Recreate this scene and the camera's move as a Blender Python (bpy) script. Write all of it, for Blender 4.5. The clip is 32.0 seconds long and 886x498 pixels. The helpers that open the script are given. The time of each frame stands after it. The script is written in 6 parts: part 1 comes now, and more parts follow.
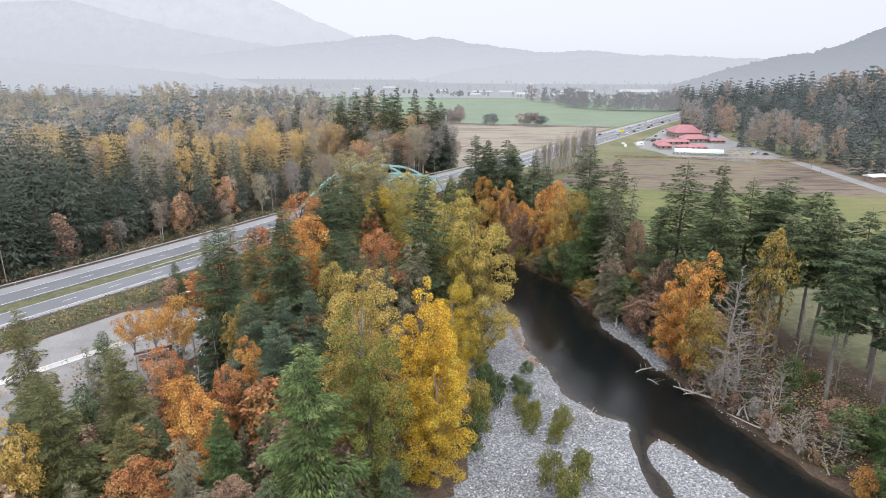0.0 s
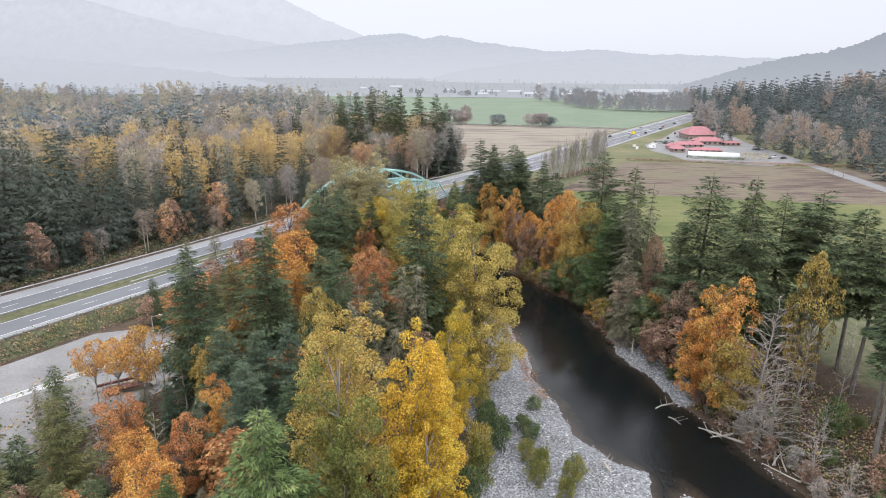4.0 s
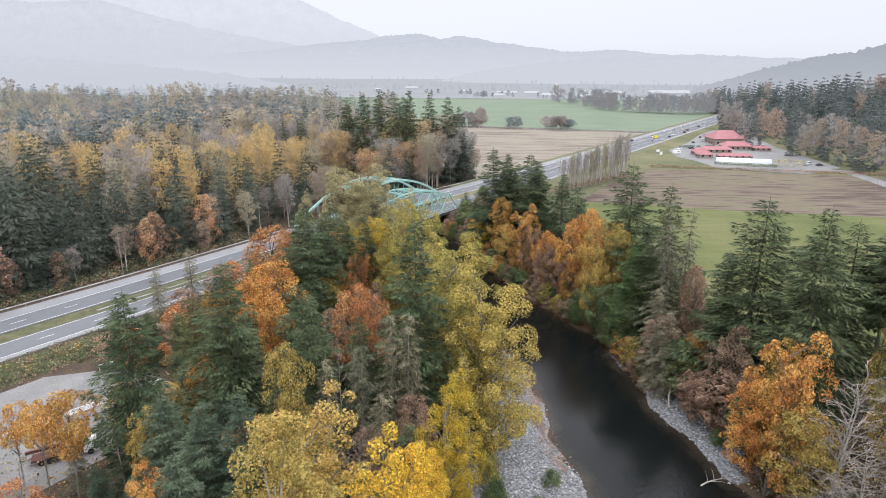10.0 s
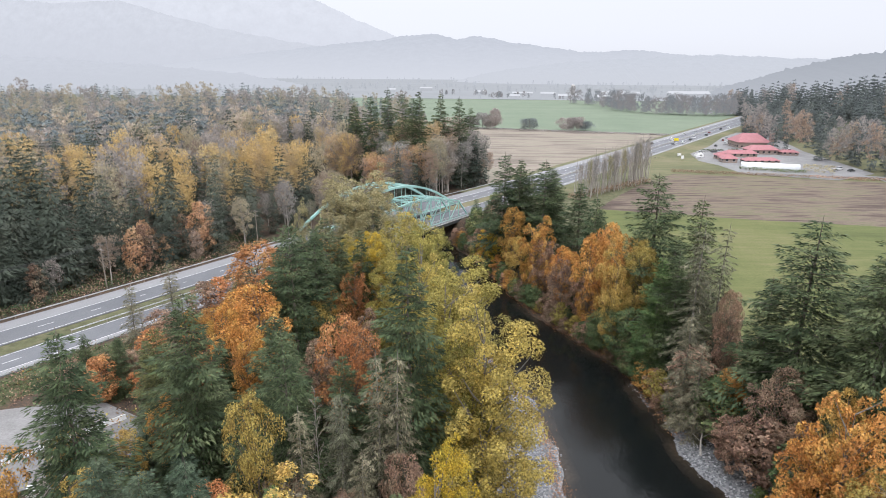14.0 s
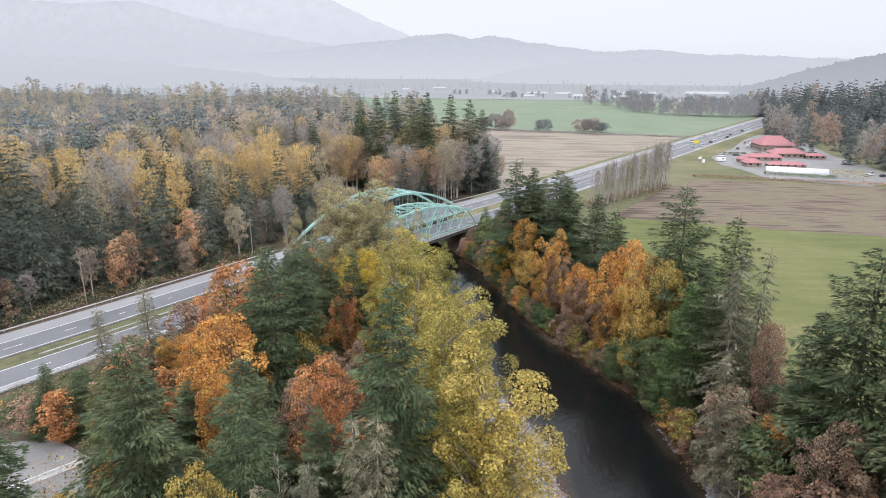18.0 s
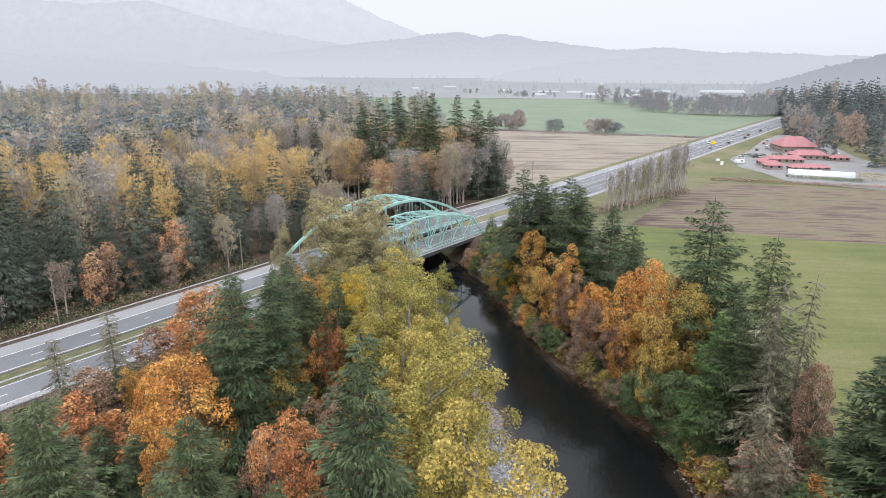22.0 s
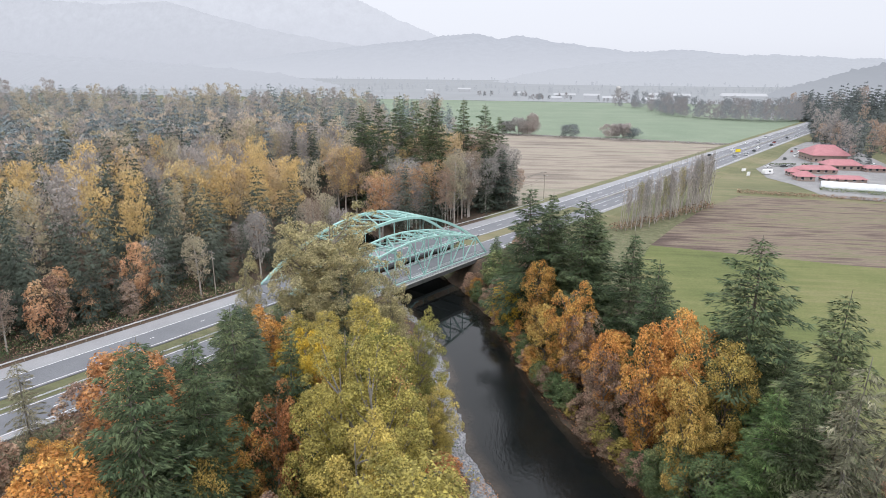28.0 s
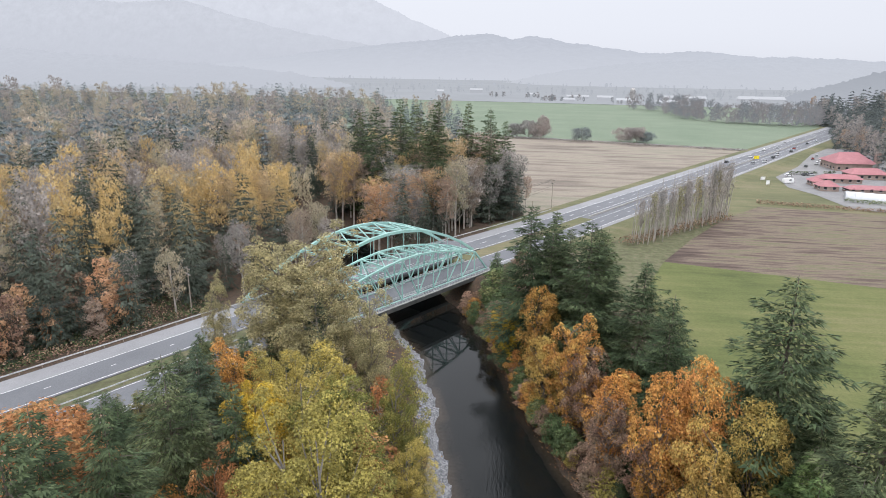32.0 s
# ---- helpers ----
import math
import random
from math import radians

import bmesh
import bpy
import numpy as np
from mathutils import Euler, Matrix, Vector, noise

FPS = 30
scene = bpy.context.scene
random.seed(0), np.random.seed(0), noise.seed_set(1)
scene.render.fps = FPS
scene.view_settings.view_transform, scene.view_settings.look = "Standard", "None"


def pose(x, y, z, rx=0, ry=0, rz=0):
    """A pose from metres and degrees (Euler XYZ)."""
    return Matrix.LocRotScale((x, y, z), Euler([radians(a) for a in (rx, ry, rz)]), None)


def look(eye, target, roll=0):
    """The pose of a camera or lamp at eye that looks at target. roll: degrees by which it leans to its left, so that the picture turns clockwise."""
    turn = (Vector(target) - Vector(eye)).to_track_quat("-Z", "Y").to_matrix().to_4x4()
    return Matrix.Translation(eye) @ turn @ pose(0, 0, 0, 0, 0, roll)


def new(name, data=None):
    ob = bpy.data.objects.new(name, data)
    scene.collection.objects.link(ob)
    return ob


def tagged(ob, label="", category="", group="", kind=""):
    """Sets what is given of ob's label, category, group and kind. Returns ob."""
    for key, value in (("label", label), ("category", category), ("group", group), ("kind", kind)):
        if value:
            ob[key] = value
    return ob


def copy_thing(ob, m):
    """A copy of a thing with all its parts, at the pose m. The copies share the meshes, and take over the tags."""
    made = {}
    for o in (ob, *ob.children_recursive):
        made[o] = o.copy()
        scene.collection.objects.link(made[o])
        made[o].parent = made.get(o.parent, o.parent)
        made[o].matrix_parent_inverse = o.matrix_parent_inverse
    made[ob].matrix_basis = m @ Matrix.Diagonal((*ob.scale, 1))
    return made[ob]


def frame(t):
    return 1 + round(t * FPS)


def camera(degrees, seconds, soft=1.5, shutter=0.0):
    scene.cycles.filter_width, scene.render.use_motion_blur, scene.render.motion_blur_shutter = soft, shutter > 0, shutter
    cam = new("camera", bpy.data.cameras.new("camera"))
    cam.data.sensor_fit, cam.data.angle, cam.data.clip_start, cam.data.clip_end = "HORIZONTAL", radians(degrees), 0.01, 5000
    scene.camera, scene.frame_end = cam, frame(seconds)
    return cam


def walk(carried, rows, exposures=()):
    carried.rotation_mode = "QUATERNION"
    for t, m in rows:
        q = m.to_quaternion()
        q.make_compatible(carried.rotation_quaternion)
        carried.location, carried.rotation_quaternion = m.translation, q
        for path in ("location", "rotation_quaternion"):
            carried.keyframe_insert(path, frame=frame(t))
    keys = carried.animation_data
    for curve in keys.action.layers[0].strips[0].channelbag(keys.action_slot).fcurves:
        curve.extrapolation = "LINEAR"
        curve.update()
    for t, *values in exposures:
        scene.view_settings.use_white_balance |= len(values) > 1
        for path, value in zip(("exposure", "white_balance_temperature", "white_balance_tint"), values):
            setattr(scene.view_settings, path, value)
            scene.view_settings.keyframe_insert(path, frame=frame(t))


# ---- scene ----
cam = camera(71.5, 32.0, 0.5)
PATH = [
    (0, 0.00, -0.00, 64.51, -16.55, -1.39, 0.20),
    (1, 0.55, 3.50, 64.63, -16.56, -1.14, 0.25),
    (2, 1.09, 7.12, 64.75, -16.58, -0.92, 0.28),
    (3, 1.63, 10.62, 64.82, -16.66, -0.81, 0.34),
    (6, 2.64, 20.89, 65.10, -16.62, -0.33, 0.27),
    (8, 3.60, 28.09, 65.28, -16.63, 0.20, 0.32),
    (10, 4.79, 35.79, 65.22, -16.62, 0.85, 0.28),
    (12, 5.91, 43.40, 64.85, -16.57, 1.57, 0.38),
    (13, 6.38, 46.91, 64.89, -16.62, 1.93, 0.32),
    (14, 6.84, 50.36, 64.96, -16.59, 2.28, 0.32),
    (17, 8.14, 60.97, 64.99, -16.62, 3.29, 0.38),
    (19, 8.89, 68.03, 64.95, -16.62, 3.87, 0.28),
    (21, 9.81, 74.87, 65.10, -16.63, 4.40, 0.23),
    (22, 10.18, 78.34, 65.17, -16.74, 4.66, 0.15),
    (23, 10.42, 81.89, 65.28, -16.65, 4.93, 0.23),
    (24, 10.75, 85.48, 65.41, -16.63, 5.19, 0.32),
    (25, 11.32, 89.18, 65.53, -16.65, 5.36, 0.19),
    (28, 13.08, 100.30, 65.72, -16.62, 6.07, 0.37),
    (30, 14.37, 107.46, 66.17, -16.65, 6.62, 0.46),
    (32, 15.75, 114.57, 66.47, -16.64, 7.18, 0.79),
]
# seconds, eye, pitch, heading to the left, lean
walk(cam, [(t, pose(x, y, z, 90 + tilt, 0, turn) @ pose(0, 0, 0, 0, 0, lean)) for t, x, y, z, tilt, turn, lean in PATH], [(0, 0, 6150, 13), (24, 0, 6150, 13), (32, -0.12, 6150, 13)])

# ---- sky and light: a bright overcast autumn day ----
world = bpy.data.worlds.new("overcast_sky")
scene.world = world
world.use_nodes = True
wn, wl = world.node_tree.nodes, world.node_tree.links
wn.clear()
w_out = wn.new("ShaderNodeOutputWorld")
w_bg = wn.new("ShaderNodeBackground")
w_sky = wn.new("ShaderNodeTexSky")
w_sky.sky_type, w_sky.sun_disc = "NISHITA", False
w_sky.sun_elevation, w_sky.sun_rotation = radians(38), radians(160)
w_grey = wn.new("ShaderNodeHueSaturation")
w_grey.inputs["Saturation"].default_value = 0.12
# cloud cover: brighter overhead than at the horizon
w_pos = wn.new("ShaderNodeTexCoord")
w_sep = wn.new("ShaderNodeSeparateXYZ")
wl.new(w_pos.outputs["Generated"], w_sep.inputs[0])
w_ramp = wn.new("ShaderNodeValToRGB")
for e, (p, c) in zip((w_ramp.color_ramp.elements[0], w_ramp.color_ramp.elements[1], w_ramp.color_ramp.elements.new(0.18)), ((0.0, (0.272, 0.277, 0.286, 1)), (0.8, (0.82, 0.935, 1.05, 1)), (0.16, (0.295, 0.30, 0.307, 1)))):
    e.position, e.color = p, c
wl.new(w_sep.outputs[2], w_ramp.inputs[0])
w_cloud = wn.new("ShaderNodeVectorMath")
w_cloud.operation = "SCALE"
w_cloud.inputs["Scale"].default_value = 26.5
wl.new(w_ramp.outputs[0], w_cloud.inputs[0])
w_mix = wn.new("ShaderNodeMix")
w_mix.data_type = "RGBA"
w_mix.inputs[0].default_value = 0.85
wl.new(w_cloud.outputs[0], w_mix.inputs[7])
wl.new(w_sky.outputs[0], w_grey.inputs["Color"])
wl.new(w_grey.outputs[0], w_mix.inputs[6])
wl.new(w_mix.outputs[2], w_bg.inputs[0])
w_bg.inputs[1].default_value = 0.125
wl.new(w_bg.outputs[0], w_out.inputs[0])
sun = new("sun", bpy.data.lights.new("sun", "SUN"))
sun.data.energy, sun.data.angle, sun.data.color = 1.0, radians(60), (1.0, 0.97, 0.93)
sun.matrix_basis = look((0, 0, 200), (-40, 90, 100))

# ---- materials ----
def material(name, rough=0.9, metal=0.0):
    m = bpy.data.materials.new(name)
    m.use_nodes = True
    b = m.node_tree.nodes["Principled BSDF"]
    b.inputs["Roughness"].default_value, b.inputs["Metallic"].default_value = rough, metal
    b.inputs["Specular IOR Level"].default_value = 0.3
    return m, m.node_tree.nodes, m.node_tree.links, b


def coords(n, l):
    """World-fixed coordinates in metres."""
    g = n.new("ShaderNodeNewGeometry")
    return g.outputs["Position"]


def noise_tex(n, l, vec, scale, detail=5.0, rough=0.6):
    t = n.new("ShaderNodeTexNoise")
    t.inputs["Scale"].default_value, t.inputs["Detail"].default_value, t.inputs["Roughness"].default_value = scale, detail, rough
    l.new(vec, t.inputs["Vector"])
    return t.outputs["Fac"]


def ramp(n, l, fac, stops):
    r = n.new("ShaderNodeValToRGB")
    r.color_ramp.elements[0].position, r.color_ramp.elements[0].color = stops[0][0], (*stops[0][1], 1)
    r.color_ramp.elements[1].position, r.color_ramp.elements[1].color = stops[-1][0], (*stops[-1][1], 1)
    for p, c in stops[1:-1]:
        e = r.color_ramp.elements.new(p)
        e.color = (*c, 1)
    l.new(fac, r.inputs[0])
    return r.outputs["Color"]


def mix(n, l, fac, a, b, mode="MIX"):
    m = n.new("ShaderNodeMix")
    m.data_type, m.blend_type = "RGBA", mode
    for socket, v in ((m.inputs[0], fac), (m.inputs[6], a), (m.inputs[7], b)):
        if isinstance(v, (int, float)):
            socket.default_value = v
        elif isinstance(v, tuple):
            socket.default_value = (*v, 1)
        else:
            l.new(v, socket)
    return m.outputs[2]


def bump(n, l, b, height, strength=0.4, dist=0.1):
    t = n.new("ShaderNodeBump")
    t.inputs["Strength"].default_value, t.inputs["Distance"].default_value = strength, dist
    l.new(height, t.inputs["Height"])
    l.new(t.outputs[0], b.inputs["Normal"])


def surface(name, dark, light, scale, fine, rough=0.9, metal=0.0, relief=0.3, dist=0.05):
    """Two scales of variation between two colours, with fine relief."""
    m, n, l, b = material(name, rough, metal)
    p = coords(n, l)
    big, small = noise_tex(n, l, p, scale), noise_tex(n, l, p, fine, 3)
    c = ramp(n, l, big, [(0.3, dark), (0.7, light)])
    g = ramp(n, l, small, [(0.2, (0.7, 0.7, 0.7)), (0.8, (1.25, 1.25, 1.25))])
    l.new(mix(n, l, 1.0, c, g, "MULTIPLY"), b.inputs["Base Color"])
    bump(n, l, b, small, relief, dist)
    return m


def leaf_material(name, a, b2, c, back=0.4, dull=0.8, scale=0.35, speck=1.0):
    """Foliage: hue varies from tree to tree, from clump to clump and from leaf to leaf."""
    m, n, l, b = material(name, 0.75)
    info, geo = n.new("ShaderNodeObjectInfo"), n.new("ShaderNodeNewGeometry")
    clump = noise_tex(n, l, geo.outputs["Position"], scale, 3)
    leaf = geo.outputs["Random Per Island"]
    col = ramp(n, l, clump, [(0.34, a), (0.5, b2), (0.66, c)])
    lo, hi = 1 - 0.55 * speck, 1 + 0.42 * speck
    tint = ramp(n, l, leaf, [(0.0, (lo, lo, lo)), (0.6, (1.0, 1.0, 1.0)), (1.0, (hi, hi, hi * 0.93))])
    tree = ramp(n, l, info.outputs["Random"], [(0.0, (0.8, 0.86, 0.86)), (1.0, (1.18, 1.09, 1.06))])
    col = mix(n, l, 1.0, mix(n, l, 1.0, col, tint, "MULTIPLY"), tree, "MULTIPLY")
    soft = n.new("ShaderNodeHueSaturation")
    soft.inputs["Saturation"].default_value = dull
    l.new(col, soft.inputs["Color"])
    col = soft.outputs[0]
    l.new(col, b.inputs["Base Color"])
    b.inputs["Specular IOR Level"].default_value = 0.15
    t = n.new("ShaderNodeBsdfTranslucent")
    l.new(col, t.inputs[0])
    s = n.new("ShaderNodeMixShader")
    s.inputs[0].default_value = back
    l.new(b.outputs[0], s.inputs[1])
    l.new(t.outputs[0], s.inputs[2])
    l.new(s.outputs[0], n["Material Output"].inputs[0])
    return m


LEAF = {
    "gold": leaf_material("leaf_gold", (0.38, 0.245, 0.050), (0.52, 0.365, 0.070), (0.52, 0.400, 0.095), 0.3, 0.90),
    "yellow": leaf_material("leaf_yellow", (0.485, 0.318, 0.033), (0.618, 0.435, 0.042), (0.552, 0.443, 0.067), 0.35, 0.97),
    "olive": leaf_material("leaf_olive", (0.29, 0.250, 0.072), (0.43, 0.365, 0.095), (0.51, 0.415, 0.100), 0.35, 0.95),
    "orange": leaf_material("leaf_orange", (0.42, 0.185, 0.040), (0.57, 0.285, 0.050), (0.60, 0.385, 0.080), 0.3, 0.92),
    "ember": leaf_material("leaf_ember", (0.389, 0.152, 0.047), (0.525, 0.215, 0.061), (0.557, 0.304, 0.100), 0.3, 0.90),
    "lime": leaf_material("leaf_lime", (0.152, 0.167, 0.038), (0.228, 0.236, 0.053), (0.342, 0.304, 0.061), 0.3, 0.9),
    "rust": leaf_material("leaf_rust", (0.261, 0.135, 0.083), (0.387, 0.204, 0.102), (0.368, 0.252, 0.135), 0.3, 0.72),
    "green": leaf_material("leaf_green", (0.066, 0.116, 0.039), (0.121, 0.182, 0.055), (0.220, 0.248, 0.077), 0.25),
    "sage": leaf_material("leaf_sage", (0.30, 0.270, 0.135), (0.40, 0.358, 0.170), (0.46, 0.405, 0.185), 0.35, 0.86),
    "fir": leaf_material("needles_fir", (0.054, 0.079, 0.040), (0.086, 0.118, 0.056), (0.136, 0.165, 0.081), 0.15, 0.95, 0.3),
    "bluefir": leaf_material("needles_blue", (0.053, 0.084, 0.053), (0.083, 0.121, 0.075), (0.127, 0.165, 0.101), 0.15, 0.92),
    "brightfir": leaf_material("needles_bright", (0.070, 0.120, 0.040), (0.120, 0.180, 0.060), (0.190, 0.235, 0.085), 0.2, 0.95),
    "cedar": leaf_material("needles_cedar", (0.089, 0.103, 0.037), (0.137, 0.145, 0.053), (0.200, 0.184, 0.074), 0.2, 0.92),
    "palefir": leaf_material("needles_pale", (0.120, 0.116, 0.068), (0.175, 0.166, 0.100), (0.250, 0.232, 0.150), 0.15, 0.85),
    "twig": leaf_material("fine_twigs", (0.270, 0.225, 0.200), (0.360, 0.305, 0.265), (0.420, 0.355, 0.300), 0.1),
    # wood_ foliage: base colours greyed to imitate haze over the woods
    "wood_gold": leaf_material("wood_gold_leaves", (0.363, 0.258, 0.125), (0.525, 0.363, 0.144), (0.440, 0.353, 0.190), 0.3, 0.78, 0.07, 0.45),
    "wood_yellow": leaf_material("wood_yellow_leaves", (0.466, 0.323, 0.108), (0.644, 0.439, 0.117), (0.537, 0.412, 0.170), 0.35, 0.80, 0.07, 0.45),
    "wood_olive": leaf_material("wood_olive_leaves", (0.275, 0.250, 0.158), (0.373, 0.333, 0.195), (0.440, 0.363, 0.216), 0.3, 0.72, 0.07, 0.45),
    "wood_rust": leaf_material("wood_rust_leaves", (0.300, 0.215, 0.160), (0.400, 0.275, 0.185), (0.390, 0.310, 0.230), 0.3, 0.75, 0.07, 0.45),
    "wood_orange": leaf_material("wood_orange_leaves", (0.436, 0.197, 0.073), (0.603, 0.291, 0.088), (0.540, 0.353, 0.144), 0.3, 0.76, 0.12, 0.45),
    "wood_twig": leaf_material("wood_twigs", (0.264, 0.242, 0.224), (0.334, 0.304, 0.277), (0.405, 0.365, 0.330), 0.2, 0.70, 0.09, 0.45),
    "wood_fir": leaf_material("wood_needles", (0.047, 0.066, 0.051), (0.066, 0.090, 0.066), (0.098, 0.121, 0.090), 0.15, 0.82, 0.07, 0.45),
    # mid_ and far_ foliage: bluish, paler base colours with distance haze painted in
    "mid_fir": leaf_material("valley_hazed_needles", (0.085, 0.108, 0.112), (0.115, 0.142, 0.142), (0.165, 0.190, 0.180), 0.2, 0.8, 0.05, 0.3),
    "far_fir": leaf_material("far_hazed_needles", (0.150, 0.182, 0.192), (0.190, 0.226, 0.233), (0.250, 0.285, 0.285), 0.2, 0.8, 0.05, 0.25),
    "far_gold": leaf_material("far_gold_hazed_leaves", (0.376, 0.323, 0.240), (0.481, 0.397, 0.272), (0.428, 0.382, 0.303), 0.3, 0.74, 0.05, 0.25),
    "far_rust": leaf_material("far_brown_hazed_leaves", (0.293, 0.266, 0.256), (0.376, 0.334, 0.308), (0.397, 0.334, 0.293), 0.3, 0.70, 0.05, 0.25),
}
M_BARK = surface("bark", (0.10, 0.085, 0.07), (0.22, 0.19, 0.16), 1.2, 9.0, 0.95, 0, 0.6, 0.05)
M_PALEBARK = surface("pale_bark", (0.28, 0.25, 0.22), (0.46, 0.43, 0.39), 1.0, 8.0, 0.95, 0, 0.4, 0.04)
M_GREYBARK = surface("grey_bark", (0.16, 0.145, 0.125), (0.28, 0.26, 0.23), 1.0, 8.0, 0.95, 0, 0.4, 0.04)
M_DEADWOOD = surface("dead_wood", (0.20, 0.18, 0.16), (0.36, 0.33, 0.29), 1.0, 8.0, 0.95, 0, 0.4, 0.04)
M_ASPHALT = surface("asphalt", (0.128, 0.132, 0.142), (0.172, 0.177, 0.187), 0.05, 6.0, 0.85, 0, 0.2, 0.01)
M_SHOULDER = surface("pale_asphalt", (0.225, 0.226, 0.232), (0.285, 0.286, 0.292), 0.08, 7.0, 0.9, 0, 0.2, 0.01)
M_LINE = surface("road_paint", (0.60, 0.60, 0.60), (0.72, 0.72, 0.72), 0.5, 8.0, 0.7, 0, 0.1, 0.004)
M_CONCRETE = surface("concrete", (0.34, 0.33, 0.31), (0.46, 0.45, 0.43), 0.3, 5.0, 0.9, 0, 0.3, 0.02)
M_STEEL = surface("painted_steel", (0.25, 0.43, 0.39), (0.34, 0.53, 0.48), 0.4, 6.0, 0.55, 0, 0.1, 0.01)
M_GALV = surface("galvanised_steel", (0.42, 0.43, 0.44), (0.56, 0.57, 0.58), 0.6, 9.0, 0.5, 0.4, 0.1, 0.005)
M_DARKSTEEL = surface("dark_steel", (0.04, 0.045, 0.045), (0.09, 0.09, 0.085), 0.5, 6.0, 0.7, 0, 0.2, 0.01)
M_WOODPOLE = surface("weathered_wood", (0.20, 0.17, 0.14), (0.36, 0.32, 0.27), 0.8, 12.0, 0.95, 0, 0.3, 0.02)


# ---- mesh helpers ----
def mesh_of(name, verts, faces, mat, smooth=False):
    me = bpy.data.meshes.new(name)
    me.from_pydata([tuple(v) for v in verts], [], [tuple(f) for f in faces])
    me.materials.append(mat)
    if smooth:
        me.shade_smooth()
    return me


def put(name, me, parent=None, label="", category="", kind="", group=""):
    ob = new(name, me)
    if parent is not None:
        ob.parent = parent
    return tagged(ob, label, category, group, kind)


class Builder:
    """Collects simple solids into one mesh."""

    def __init__(self):
        self.v, self.f = [], []

    def box(self, c, size, m=None):
        x, y, z = size[0] / 2, size[1] / 2, size[2] / 2
        pts = [Vector((sx * x, sy * y, sz * z)) for sx in (-1, 1) for sy in (-1, 1) for sz in (-1, 1)]
        pts = [(m @ p if m else p) + Vector(c) for p in pts]
        k = len(self.v)
        self.v += pts
        self.f += [tuple(k + i for i in q) for q in ((0, 1, 3, 2), (4, 6, 7, 5), (0, 4, 5, 1), (2, 3, 7, 6), (0, 2, 6, 4), (1, 5, 7, 3))]
        return self

    def beam(self, a, b, w, h, up=(0, 0, 1)):
        """A square bar from a to b."""
        a, b = Vector(a), Vector(b)
        d = (b - a).normalized()
        side = d.cross(Vector(up))
        if side.length < 1e-4:
            side = d.cross(Vector((1, 0, 0)))
        side.normalize()
        top = side.cross(d)
        k = len(self.v)
        for p in (a, b):
            self.v += [p + side * sx * w / 2 + top * sz * h / 2 for sx, sz in ((-1, -1), (1, -1), (1, 1), (-1, 1))]
        self.f += [(k, k + 1, k + 2, k + 3), (k + 7, k + 6, k + 5, k + 4)]
        self.f += [(k + i, k + 4 + i, k + 4 + (i + 1) % 4, k + (i + 1) % 4) for i in range(4)]
        return self

    def tube(self, pts, radii, n=6):
        k = len(self.v)
        for i, p in enumerate(pts):
            p = Vector(p)
            d = (Vector(pts[min(i + 1, len(pts) - 1)]) - Vector(pts[max(i - 1, 0)])).normalized()
            side = d.cross(Vector((0.3, 0.9, 0.1))).normalized()
            top = side.cross(d)
            self.v += [p + (side * math.cos(a) + top * math.sin(a)) * radii[i] for a in (2 * math.pi * j / n for j in range(n))]
        for i in range(len(pts) - 1):
            for j in range(n):
                a, b = k + i * n + j, k + i * n + (j + 1) % n
                self.f.append((a, b, b + n, a + n))
        self.f.append(tuple(k + (len(pts) - 1) * n + j for j in range(n)))
        return self

    def poly(self, pts):
        k = len(self.v)
        self.v += [Vector(p) for p in pts]
        self.f.append(tuple(range(k, k + len(pts))))
        return self

    def mesh(self, name, mat, smooth=False):
        return mesh_of(name, self.v, self.f, mat, smooth)


# ---- plan: the highway runs straight along U; ACROSS points to the river side ----
U, ACROSS = Vector((0.555, 0.832, 0)), Vector((0.832, -0.555, 0))


def road_z(s):
    return 6.4 + 1.4 * math.exp(-((s - 215) / 70) ** 2)


def on_road(s, n, z=0.0):
    p = U * s + ACROSS * n
    return Vector((p.x, p.y, road_z(s) + z))


# water's edges, from the near reach up past the bridge: y, left x, right x
RIVER = ((-200, 260, 330), (0, 112, 142), (40, 82, 104), (60, 64, 83), (80, 50, 66), (92, 44.5, 61), (99, 41, 59), (104, 32.5, 57.5), (111, 28.5, 55), (126, 24.5, 50.5), (141, 23, 46), (157, 22, 44.5),
         (175, 15, 42), (185, 12, 37), (197, 7, 30), (214, 3, 22.5), (226, 0, 18.5), (241, -4, 14), (256, -12, 9), (272, -22, 2), (300, -42, -12), (330, -66, -36),
         (360, -92, -62), (400, -130, -98), (460, -190, -160), (700, -420, -390))
RY = np.array([r[0] for r in RIVER], float)
RL = np.array([r[1] for r in RIVER], float)
RR = np.array([r[2] for r in RIVER], float)


def smooth(a, b, x):
    t = np.clip((x - a) / (b - a), 0, 1)
    return t * t * (3 - 2 * t)


